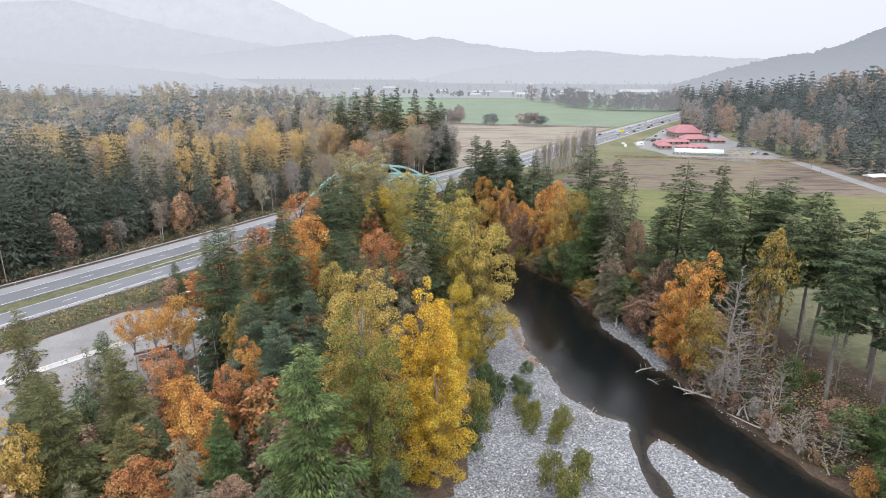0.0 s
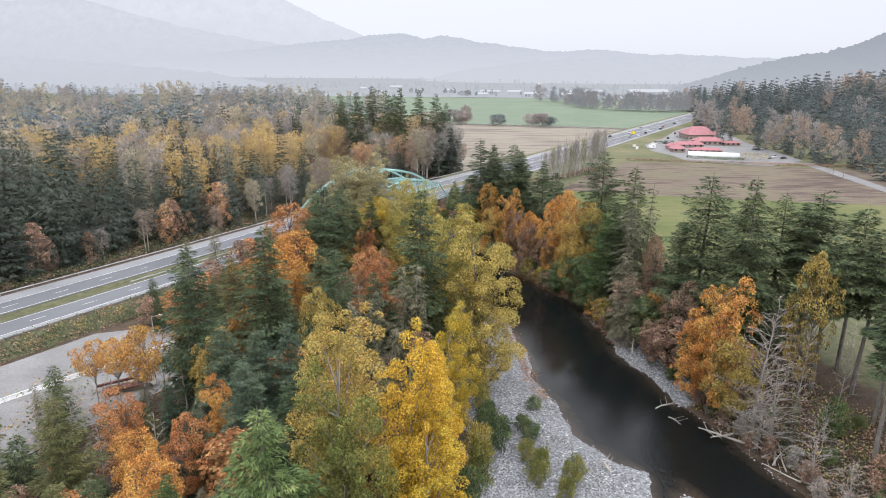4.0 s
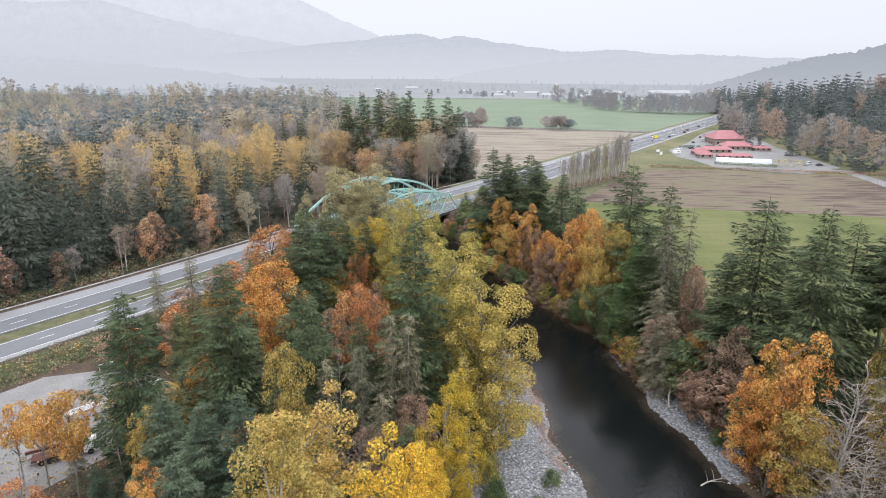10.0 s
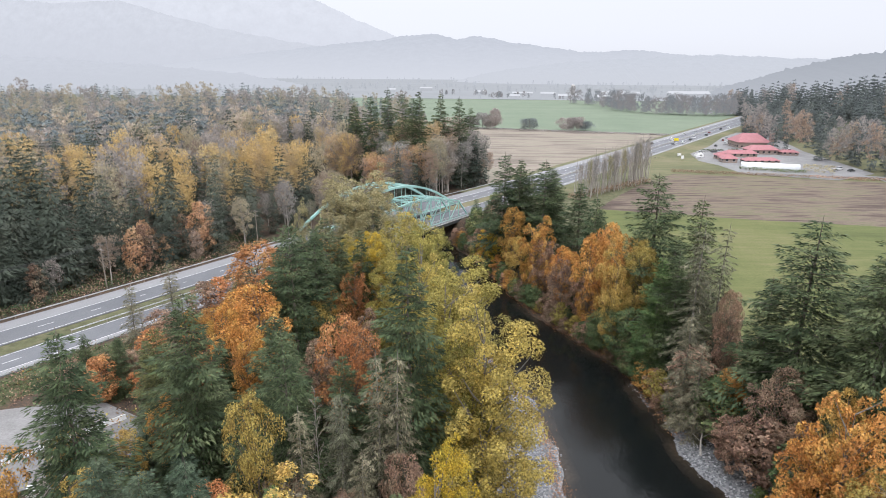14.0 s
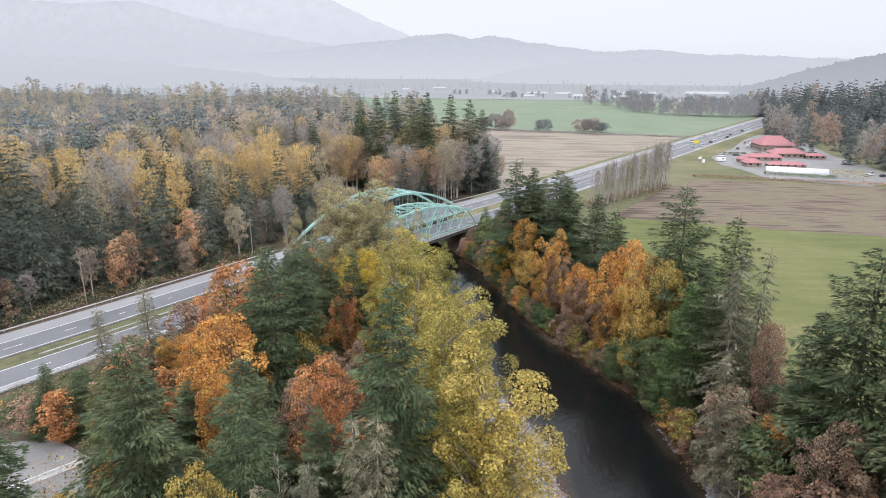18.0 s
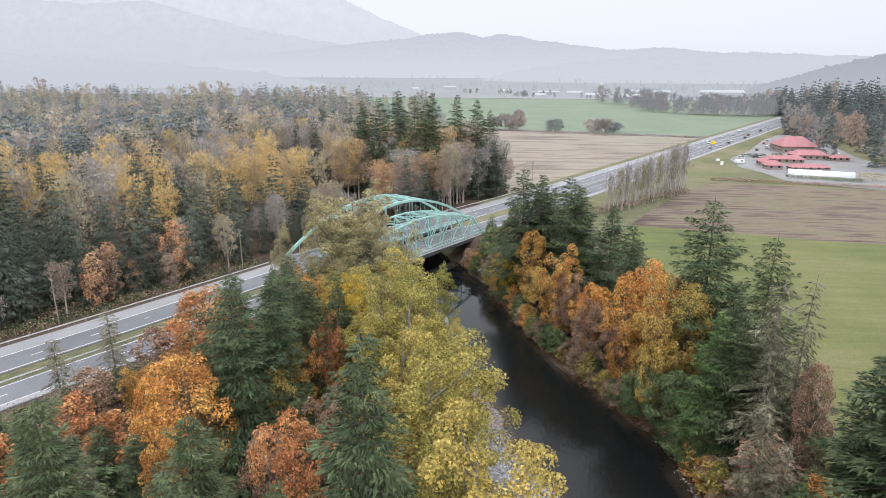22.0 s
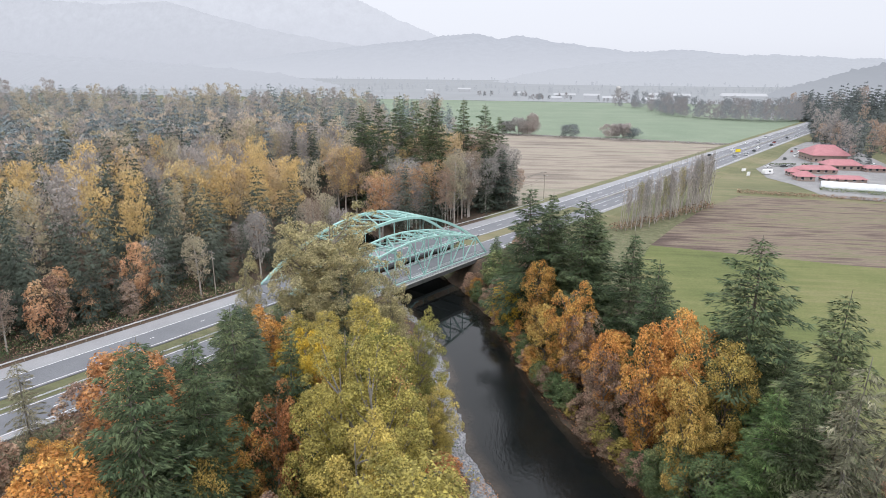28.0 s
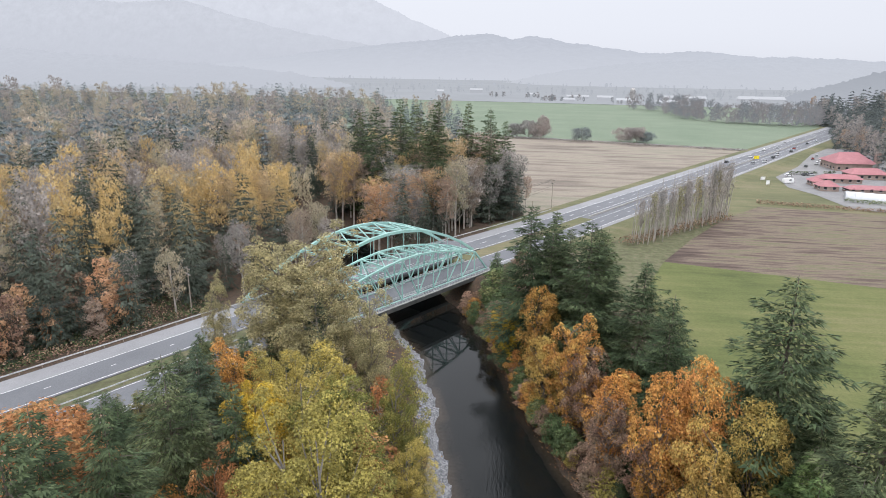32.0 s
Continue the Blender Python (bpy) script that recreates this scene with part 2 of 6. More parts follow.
def ground_z(x, y):
    """Height of the ground, for arrays or numbers."""
    x, y = np.asarray(x, float), np.asarray(y, float)
    left, right = np.interp(y, RY, RL), np.interp(y, RY, RR)
    wob = 0.8 * np.sin(y * 0.31 + 1) + 0.5 * np.sin(y * 0.83) + 0.4 * np.sin(x * 0.5 + y * 0.37)
    off_l, off_r = left + wob * 0.6 - x, x - right + wob * 0.6
    # the gravel bar on the inner side of the bend
    bar = np.interp(y, [40, 70, 82, 110, 137, 165, 178, 200, 230], [70, 55, 42, 19, 13, 6.5, 2.5, 1.2, 1])
    zl = np.where(off_l < bar, 0.05 + 0.9 * smooth(0, 6, off_l), 0.95 + 4.2 * smooth(0, 9, off_l - bar))
    bar_r = np.interp(y, [100, 125, 138, 150, 165], [1.0, 2.5, 6, 4, 1.0])
    zr = 0.05 + 0.7 * smooth(0, 4, off_r) * smooth(0, 3, bar_r) + 4.6 * smooth(-1, 12, off_r - bar_r)
    inside = np.minimum(-off_l, -off_r)
    bed = -1.6 * smooth(0, 5, inside)
    z = np.where(inside > 0, bed, np.where(off_l > off_r, zl, zr))
    # a back channel through the bar
    ch = np.exp(-(((x - 36 - 0.2 * (y - 81) - 1.3 * np.sin((y - 70) * 0.21)) / (1.9 + 0.6 * np.sin(y * 0.4))) ** 2)) * smooth(72, 78, y) * (1 - smooth(98, 104, y))
    z = z - 1.5 * ch * (off_l > -1)
    # the highway's bank, which stops at the water
    s, n = 0.555 * x + 0.832 * y, 0.832 * x - 0.555 * y
    rz = 6.4 + 1.4 * np.exp(-(((s - 215) / 70) ** 2))
    foot = smooth(-193, -187, n) * (1 - smooth(-153.5, -147, n)) * (1 - smooth(285, 310, s))
    dry = np.where((s > 180) & (s < 262), smooth(2.0, 9.0, np.maximum(off_l, off_r)), 1.0)
    z = z * (1 - foot * dry) + (rz - 0.12) * foot * dry
    return z + 0.12 * np.sin(x * 0.21) * np.cos(y * 0.17) * (np.maximum(off_l, off_r) > 3) * (1 - foot)


def spaced(lo, a, b, hi, step, grow=1.22):
    xs = list(np.arange(a, b + step, step))
    d = step
    while xs[-1] < hi:
        d *= grow
        xs.append(xs[-1] + d)
    d = step
    while xs[0] > lo:
        d *= grow
        xs.insert(0, xs[0] - d)
    return np.array(xs)

# ---- ground ----
def ground_material():
    m, n, l, b = material("ground_cover", 0.95)
    p = coords(n, l)
    big, mid, fine = noise_tex(n, l, p, 0.06), noise_tex(n, l, p, 0.5), noise_tex(n, l, p, 3.0, 4)
    litter = ramp(n, l, mid, [(0.3, (0.042, 0.034, 0.027)), (0.55, (0.078, 0.060, 0.045)), (0.75, (0.068, 0.074, 0.036))])
    rust = mix(n, l, ramp(n, l, fine, [(0.5, (0, 0, 0)), (0.62, (1, 1, 1))]), litter, (0.14, 0.082, 0.05))
    stones = n.new("ShaderNodeTexVoronoi")
    stones.inputs["Scale"].default_value = 3.6
    l.new(p, stones.inputs["Vector"])
    stone = ramp(n, l, stones.outputs["Color"], [(0.1, (0.09, 0.095, 0.10)), (0.5, (0.19, 0.195, 0.205)), (0.9, (0.36, 0.36, 0.365))])
    stone = mix(n, l, 1.0, stone, ramp(n, l, big, [(0.3, (0.72, 0.70, 0.67)), (0.55, (1.0, 1.0, 1.0)), (0.7, (1.12, 1.12, 1.12))]), "MULTIPLY")
    cover = n.new("ShaderNodeAttribute")
    cover.attribute_name = "gravel"
    grass = n.new("ShaderNodeAttribute")
    grass.attribute_name = "grass"
    wob = n.new("ShaderNodeMath")
    wob.operation = "MULTIPLY_ADD"
    l.new(mid, wob.inputs[0])
    wob.inputs[1].default_value = 0.8
    l.new(cover.outputs["Fac"], wob.inputs[2])
    edge = ramp(n, l, wob.outputs[0], [(0.75, (0, 0, 0)), (0.95, (1, 1, 1))])
    green = ramp(n, l, mid, [(0.3, (0.075, 0.072, 0.042)), (0.5, (0.105, 0.11, 0.055)), (0.7, (0.155, 0.135, 0.085))])
    c = mix(n, l, grass.outputs["Fac"], rust, green)
    c = mix(n, l, edge, c, stone)
    l.new(c, b.inputs["Base Color"])
    bump(n, l, b, stones.outputs["Distance"], 0.6, 0.12)
    return m


gx = spaced(-4200, -110, 100, 4200, 1.3)
gy = spaced(-600, 60, 300, 4800, 1.3)
GX, GY = np.meshgrid(gx, gy)
GZ = ground_z(GX, GY)
nx, ny = len(gx), len(gy)
k = np.arange(nx * ny).reshape(ny, nx)
quads = np.stack([k[:-1, :-1], k[:-1, 1:], k[1:, 1:], k[1:, :-1]], -1).reshape(-1, 4)
M_GROUND = ground_material()
ground_me = mesh_of("ground", np.stack([GX, GY, GZ], -1).reshape(-1, 3), quads.tolist(), M_GROUND, True)
gl, gr = np.interp(GY, RY, RL) - GX, GX - np.interp(GY, RY, RR)
stony = ((GZ < 1.7) & ((gl > gr) | (GY > 122) & (GY < 156)) & (np.maximum(gl, gr) < 60)).astype(float)
ground_me.attributes.new("gravel", "FLOAT", "POINT").data.foreach_set("value", stony.ravel())
gs, gn = 0.555 * GX + 0.832 * GY, 0.832 * GX - 0.555 * GY
verge = ((gn > -172) & (gn < -163) | (gn > -154) & (gn < -146) & (gs < 175) | (gn > -153) & (gs > 250) & (GX > 0) & (gr > 25) | (GY > 640) | (GX > 60) & (gr > 34)).astype(float)
ground_me.attributes.new("grass", "FLOAT", "POINT").data.foreach_set("value", verge.ravel())
ground = put("ground", ground_me, None, "riverside ground of leaf litter, gravel bars and grassy verges", "ground", "structure")

# ---- river ----
m, n, l, b = material("river_water", 0.03)
b.inputs["IOR"].default_value = 1.33
b.inputs["Specular IOR Level"].default_value = 0.36
p = coords(n, l)
shoal = n.new("ShaderNodeAttribute")
shoal.attribute_name = "shallow"
bed = ramp(n, l, noise_tex(n, l, p, 1.6, 4), [(0.3, (0.03, 0.022, 0.015)), (0.7, (0.06, 0.048, 0.036))])
l.new(mix(n, l, shoal.outputs["Fac"], (0.007, 0.0085, 0.0085), bed), b.inputs["Base Color"])
stretch = n.new("ShaderNodeMapping")
stretch.inputs["Rotation"].default_value = (0, 0, radians(25))
stretch.inputs["Scale"].default_value = (1.0, 0.45, 1.0)
l.new(p, stretch.inputs["Vector"])
ripple = noise_tex(n, l, stretch.outputs[0], 1.9, 3, 0.6)
calm = noise_tex(n, l, p, 0.035, 2)
r2 = n.new("ShaderNodeMath")
r2.operation = "MULTIPLY"
l.new(ripple, r2.inputs[0])
l.new(ramp(n, l, calm, [(0.38, (0.15, 0.15, 0.15)), (0.56, (1, 1, 1))]), r2.inputs[1])
# the pool below the bridge lies still
along = n.new("ShaderNodeSeparateXYZ")
l.new(p, along.inputs[0])
still = n.new("ShaderNodeMapRange")
still.inputs["From Min"].default_value, still.inputs["From Max"].default_value = 212, 252
still.inputs["To Min"].default_value, still.inputs["To Max"].default_value = 1.0, 0.07
l.new(along.outputs["Y"], still.inputs["Value"])
r3 = n.new("ShaderNodeMath")
r3.operation = "MULTIPLY"
l.new(r2.outputs[0], r3.inputs[0])
l.new(still.outputs["Result"], r3.inputs[1])
bump(n, l, b, r3.outputs[0], 0.55, 0.11)
M_WATER = m
wb = Builder()
ys = np.arange(-200, 700, 2.5)
lanes = np.linspace(0, 1, 21)
for y in ys:
    x0, x1 = np.interp(y, RY, RL) - 14, np.interp(y, RY, RR) + 5
    wb.v += [Vector((x0 + (x1 - x0) * q, y, 0)) for q in lanes]
wb.f = [(21 * i + j, 21 * i + j + 1, 21 * i + j + 22, 21 * i + j + 21) for i in range(len(ys) - 1) for j in range(20)]
water_me = wb.mesh("water", M_WATER)
wxy = np.array([(q.x, q.y) for q in wb.v])
water_me.attributes.new("shallow", "FLOAT", "POINT").data.foreach_set("value", np.exp(np.minimum(0, ground_z(wxy[:, 0], wxy[:, 1]) + 0.1) / 0.3))
water = put("water", water_me, None, "dark clear river with small ripples", "river", "structure")

# ---- fields ----
def field_material(name, stops, rows, turn, strength):
    m, n, l, b = material(name, 0.95)
    p = coords(n, l)
    mp = n.new("ShaderNodeMapping")
    mp.inputs["Rotation"].default_value = (0, 0, radians(turn))
    mp.inputs["Scale"].default_value = (0.12, 1.0, 1.0)
    l.new(p, mp.inputs["Vector"])
    streak, patch, fine = noise_tex(n, l, mp.outputs[0], rows, 4), noise_tex(n, l, p, 0.02, 4), noise_tex(n, l, p, 2.0, 4)
    add = n.new("ShaderNodeMath")
    add.operation = "MULTIPLY_ADD"
    l.new(streak, add.inputs[0])
    add.inputs[1].default_value = strength
    l.new(patch, add.inputs[2])
    half = n.new("ShaderNodeMath")
    half.operation = "MULTIPLY"
    l.new(add.outputs[0], half.inputs[0])
    half.inputs[1].default_value = 1 / (1 + strength)
    c = ramp(n, l, half.outputs[0], stops)
    g = ramp(n, l, fine, [(0.2, (0.75, 0.75, 0.75)), (0.8, (1.2, 1.2, 1.2))])
    l.new(mix(n, l, 1.0, c, g, "MULTIPLY"), b.inputs["Base Color"])
    bump(n, l, b, fine, 0.4, 0.1)
    return m


M_PASTURE = field_material("pasture_grass", [(0.34, (0.068, 0.083, 0.027)), (0.45, (0.100, 0.116, 0.038)), (0.54, (0.130, 0.136, 0.05)), (0.66, (0.17, 0.155, 0.075))], 0.3, 12, 0.5)
M_STUBBLE = field_material("stubble_field", [(0.38, (0.065, 0.046, 0.038)), (0.46, (0.112, 0.083, 0.066)), (0.53, (0.17, 0.135, 0.10)), (0.58, (0.125, 0.12, 0.065)), (0.66, (0.20, 0.16, 0.115))], 0.4, 12, 1.5)
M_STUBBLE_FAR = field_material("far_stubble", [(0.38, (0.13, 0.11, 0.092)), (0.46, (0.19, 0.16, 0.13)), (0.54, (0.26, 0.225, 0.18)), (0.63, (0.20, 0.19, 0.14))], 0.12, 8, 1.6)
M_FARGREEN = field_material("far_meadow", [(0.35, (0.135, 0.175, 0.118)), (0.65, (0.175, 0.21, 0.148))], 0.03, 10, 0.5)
M_VERGE = field_material("rough_grass", [(0.35, (0.085, 0.09, 0.045)), (0.5, (0.13, 0.13, 0.065)), (0.65, (0.19, 0.165, 0.10))], 0.2, -56, 0.6)


def sheet(name, pts, z, mat, label, category):
    me = bpy.data.meshes.new(name)
    me.from_pydata([(x, y, z) for x, y in pts], [], [tuple(range(len(pts)))])
    me.materials.append(mat)
    return put(name, me, None, label, category, "structure")


def rn(s, n):
    q = U * s + ACROSS * n
    return q.x, q.y


sheet("pasture", [(58, 180), (72, 140), (120, 90), (330, 40), (330, 262), (124, 300), (64, 316), (54, 290), (50, 240)], 5.20, M_PASTURE, "mown green pasture beside the river trees", "pasture")
sheet("stubble_field", [(64, 316), (124, 300), (330, 262), (330, 372), (178, 402), (127, 412), (104, 385), (80, 346)], 5.22, M_STUBBLE, "harvested brown stubble field with faint rows", "field")
sheet("rough_verge", [(104, 385), (127, 412), (178, 402), (330, 372), (330, 560), rn(640, -150), rn(380, -150)], 5.18, M_VERGE, "rough grass strip between field and highway", "grass")
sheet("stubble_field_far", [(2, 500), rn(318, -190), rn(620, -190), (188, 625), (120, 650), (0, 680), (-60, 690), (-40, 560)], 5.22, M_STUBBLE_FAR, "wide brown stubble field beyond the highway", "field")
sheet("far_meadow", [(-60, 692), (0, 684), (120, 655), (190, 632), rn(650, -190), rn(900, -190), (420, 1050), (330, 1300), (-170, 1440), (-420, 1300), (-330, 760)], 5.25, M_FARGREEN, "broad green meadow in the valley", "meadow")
sheet("meadow_lane", [(-330, 700), (0, 680.5), (120, 650.5), (189, 626), (190, 631), (120, 655), (0, 685), (-330, 705)], 5.30, M_SHOULDER, "narrow pale lane between the fields", "lane")

# ---- highway ----
def strip(name, s0, s1, n0, n1, lift, mat, step=12.0):
    b = Builder()
    cuts = list(np.arange(s0, s1, step)) + [s1]
    for s in cuts:
        b.v += [on_road(s, n0, lift), on_road(s, n1, lift)]
    b.f = [(2 * i, 2 * i + 1, 2 * i + 3, 2 * i + 2) for i in range(len(cuts) - 1)]
    return b.mesh(name, mat)


def slab_strip(name, s0, s1, n0, n1, lift, thick, mat, step=12.0):
    b = Builder()
    cuts = list(np.arange(s0, s1, step)) + [s1]
    for s in cuts:
        b.v += [on_road(s, n0, lift), on_road(s, n1, lift), on_road(s, n1, lift - thick), on_road(s, n0, lift - thick)]
    for i in range(len(cuts) - 1):
        b.f += [(4 * i + j, 4 * i + (j + 1) % 4, 4 * i + 4 + (j + 1) % 4, 4 * i + 4 + j) for j in range(4)]
    b.f += [(0, 1, 2, 3), tuple(4 * len(cuts) - 4 + j for j in (3, 2, 1, 0))]
    return b.mesh(name, mat)


S0, S1 = -60.0, 980.0
for tag, (a, c, edge_out, edge_in, dash) in {"far": (-184.2, -170.6, -178.9, -171.3, -175.1), "near": (-165.0, -155.0, -157.2, -164.5, -160.8)}.items():
    road = put("road", slab_strip("road", S0, S1, a, c, 0.06, 0.5, M_ASPHALT), None, "grey asphalt highway carriageway with white lines", "road", "structure", "highway carriageways")
    lo, hi = (a, edge_out) if tag == "far" else (edge_out, c)
    put("shoulder", strip("shoulder", S0, S1, lo + 0.1, hi - 0.1, 0.066, M_SHOULDER), road, "pale worn shoulder")
    for name, at in (("edge_line", edge_out), ("edge_line", edge_in)):
        put(name, strip(name, S0, S1, at - 0.09, at + 0.09, 0.075, M_LINE), road, "white edge line")
    dash_me = None
    for j, s in enumerate(np.arange(60, 420, 12.2)):
        if dash_me is None:
            d = Builder()
            d.poly([ACROSS * -0.09, ACROSS * 0.09, ACROSS * 0.09 + U * 3.6, ACROSS * -0.09 + U * 3.6])
            dash_me = d.mesh("lane_dash", M_LINE)
        o = put("lane_dash", dash_me, road)
        o.location = on_road(s, dash, 0.078)
    rest = Builder()
    for s in np.arange(426, 980, 12.2):
        rest.poly([on_road(s, dash - 0.09, 0.078), on_road(s, dash + 0.09, 0.078), on_road(s + 3.6, dash + 0.09, 0.078), on_road(s + 3.6, dash - 0.09, 0.078)])
    tagged(put("lane_dashes", rest.mesh("lane_dashes", M_LINE), road), kind="stuff")

for n0, n1, n2 in ((-193.5, -188.0, -184.2), (-146.0, -150.5, -155.0)):
    b = Builder()
    cuts = np.arange(286, S1 + 1, 14.0)
    for s in cuts:
        b.v += [Vector((*rn(s, n0), 4.9)), on_road(s, n1, -0.25), on_road(s, n2, 0.03)]
    b.f = [(3 * i + j, 3 * i + j + 1, 3 * i + 4 + j, 3 * i + 3 + j) for i in range(len(cuts) - 1) for j in range(2)]
    put("verge", b.mesh("verge", M_VERGE), None, "grassy highway embankment", "verge", "structure")

# north of the bridge the median is paved and carries a low barrier
put("median", slab_strip("median", 249, 330, -170.6, -165.0, 0.04, 2.5, M_VERGE), None, "grassy median strip of the highway", "median", "structure")
put("median", slab_strip("median", 330, S1, -170.6, -165.0, 0.055, 0.4, M_ASPHALT), None, "paved median strip of the highway", "road", "structure")

# ---- bridges ----
def steel(name, pts_pairs, w, h, parent, label="", mat=None):
    b = Builder()
    for a, c in pts_pairs:
        b.beam(a, c, w, h)
    return put(name, b.mesh(name, mat or M_STEEL), parent, label)


def deck_parts(root, s0, s1, n0, n1, z):
    def at(s, n, dz):
        q = U * s + ACROSS * n
        return Vector((q.x, q.y, z + dz))
    b = Builder()
    b.beam(at(s0, (n0 + n1) / 2, -0.25), at(s1, (n0 + n1) / 2, -0.25), abs(n1 - n0), 0.4)
    put("deck", b.mesh("deck", M_CONCRETE), root, "grey concrete deck slab")
    b = Builder()
    b.beam(at(s0, (n0 + n1) / 2, 0.0), at(s1, (n0 + n1) / 2, 0.0), abs(n1 - n0) - 1.6, 0.12)
    put("road_surface", b.mesh("road_surface", M_ASPHALT), root, "worn asphalt surface")
    for n in (n0, n1):
        b = Builder()
        b.beam(at(s0, n, -0.55), at(s1, n, -0.55), 0.35, 1.0)
        put("edge_girder", b.mesh("edge_girder", M_DARKSTEEL), root, "dark steel edge girder")
    return at


def truss_bridge():
    root = tagged(new("truss_bridge"), "pale green riveted steel truss bridge over the river", "bridge", "river bridges")
    s0, s1, n_f, n_b, z = 180.0, 246.0, -155.9, -164.9, 7.8
    at = deck_parts(root, s0 - 4, s1 + 3, -153.9, -165.4, z)
    nodes = np.linspace(s0, s1, 12)
    tops = [max(0.0, 11.2 - 4.9 * abs((s - 213) / 28) ** 1.7) for s in nodes]
    for n in (n_f, n_b):
        top = [at(s, n, t) for s, t in zip(nodes, tops)]
        low = [at(s, n, 0.1) for s in nodes]
        for i in range(1, 10):
            steel("top_chord", [(top[i], top[i + 1])], 0.5, 0.45, root)
        steel("end_post", [(low[0], top[1])], 0.5, 0.45, root)
        steel("end_post", [(low[11], top[10])], 0.5, 0.45, root)
        steel("bottom_chord", [(low[0], low[11])], 0.4, 0.45, root)
        for i in range(1, 11):
            steel("vertical", [(low[i], top[i])], 0.28, 0.34, root)
        for i in range(1, 10):
            a, c = (top[i], low[i + 1]) if i < 5 else (low[i], top[i + 1]) if i > 5 else (top[i], low[i + 1])
            steel("diagonal", [(a, c)], 0.22, 0.3, root)
        rail = Builder()
        for dz in (0.55, 0.85, 1.1):
            rail.beam(at(s0, n - 0.6 * (1 if n == n_b else -1) * -1, dz), at(s1, n - 0.6 * (1 if n == n_b else -1) * -1, dz), 0.07, 0.12)
        put("guard_rail", rail.mesh("guard_rail", M_GALV), root, "galvanised rail")
    for i in range(1, 11):
        steel("top_strut", [(at(nodes[i], n_f, tops[i]), at(nodes[i], n_b, tops[i]))], 0.3, 0.4, root)
        steel("sway_strut", [(at(nodes[i], n_f, tops[i] - 1.3), at(nodes[i], n_b, tops[i] - 1.3)), (at(nodes[i], n_f, tops[i] - 1.3), at(nodes[i], -160.4, tops[i])), (at(nodes[i], -160.4, tops[i]), at(nodes[i], n_b, tops[i] - 1.3))], 0.14, 0.16, root)
    for i in range(1, 10):
        steel("wind_brace", [(at(nodes[i], n_f, tops[i]), at(nodes[i + 1], n_b, tops[i + 1])), (at(nodes[i], n_b, tops[i]), at(nodes[i + 1], n_f, tops[i + 1]))], 0.16, 0.16, root)
    for s in nodes:
        steel("floor_beam", [(at(s, n_f, -0.8), at(s, n_b, -0.8))], 0.35, 0.7, root, "dark steel floor beam", M_DARKSTEEL)
    # walkway with its own railing outside the river-side truss
    rail = Builder()
    for s in np.arange(s0 - 2, s1 + 2, 2.0):
        rail.beam(at(s, -154.1, 0), at(s, -154.1, 1.1), 0.07, 0.07)
    for dz in (0.4, 0.75, 1.1):
        rail.beam(at(s0 - 4, -154.1, dz), at(s1 + 3, -154.1, dz), 0.06, 0.06)
    put("walkway_railing", rail.mesh("walkway_railing", M_GALV), root, "grey pipe railing")


def arch_bridge():
    root = tagged(new("arch_bridge"), "pale green steel tied-arch bridge over the river", "bridge", "river bridges")
    s0, s1, n_f, n_b, z = 181.0, 259.0, -171.6, -184.6, 7.7
    at = deck_parts(root, s0 - 3, s1 + 3, -170.8, -185.4, z)
    m = 12
    nodes = np.linspace(s0, s1, m + 1)
    rise = [12.9 * (1 - ((s - 220) / 39) ** 2) for s in nodes]
    for n in (n_f, n_b):
        rib = [at(s, n, r + 0.1) for s, r in zip(nodes, rise)]
        for i in range(m):
            steel("arch_rib", [(rib[i], rib[i + 1])], 0.75, 0.8, root)
        steel("tie", [(at(s0, n, 0.1), at(s1, n, 0.1))], 0.5, 0.8, root)
        for i in range(1, m):
            steel("hanger", [(at(nodes[i], n, 0.2), rib[i])], 0.16, 0.16, root)
        rail = Builder()
        for dz in (0.55, 0.9):
            rail.beam(at(s0, n + (0.7 if n == n_b else -0.7), dz), at(s1, n + (0.7 if n == n_b else -0.7), dz), 0.08, 0.2)
        put("guard_rail", rail.mesh("guard_rail", M_GALV), root, "galvanised rail")
    for i in range(3, m - 2):
        a, c = at(nodes[i], n_f, rise[i] + 0.1), at(nodes[i], n_b, rise[i] + 0.1)
        steel("cross_strut", [(a, c)], 0.45, 0.5, root)
    for i in range(3, m - 3):
        mid = at((nodes[i] + nodes[i + 1]) / 2, (n_f + n_b) / 2, (rise[i] + rise[i + 1]) / 2 + 0.1)
        steel("k_brace", [(at(nodes[i], n_f, rise[i] + 0.1), mid), (at(nodes[i], n_b, rise[i] + 0.1), mid), (at(nodes[i + 1], n_f, rise[i + 1] + 0.1), mid), (at(nodes[i + 1], n_b, rise[i + 1] + 0.1), mid)], 0.3, 0.34, root)


truss_bridge()
arch_bridge()
for s, lo, hi in ((180, -186, -153.5), (249, -166, -153.5), (262, -186, -170)):
    b = Builder()
    q = U * s + ACROSS * ((lo + hi) / 2)
    b.beam(U * s + ACROSS * lo + Vector((0, 0, 3.2)), U * s + ACROSS * hi + Vector((0, 0, 3.2)), 2.4, 7.4)
    put("abutment", b.mesh("abutment", M_CONCRETE), None, "weathered concrete bridge abutment in the bank", "abutment", "structure")

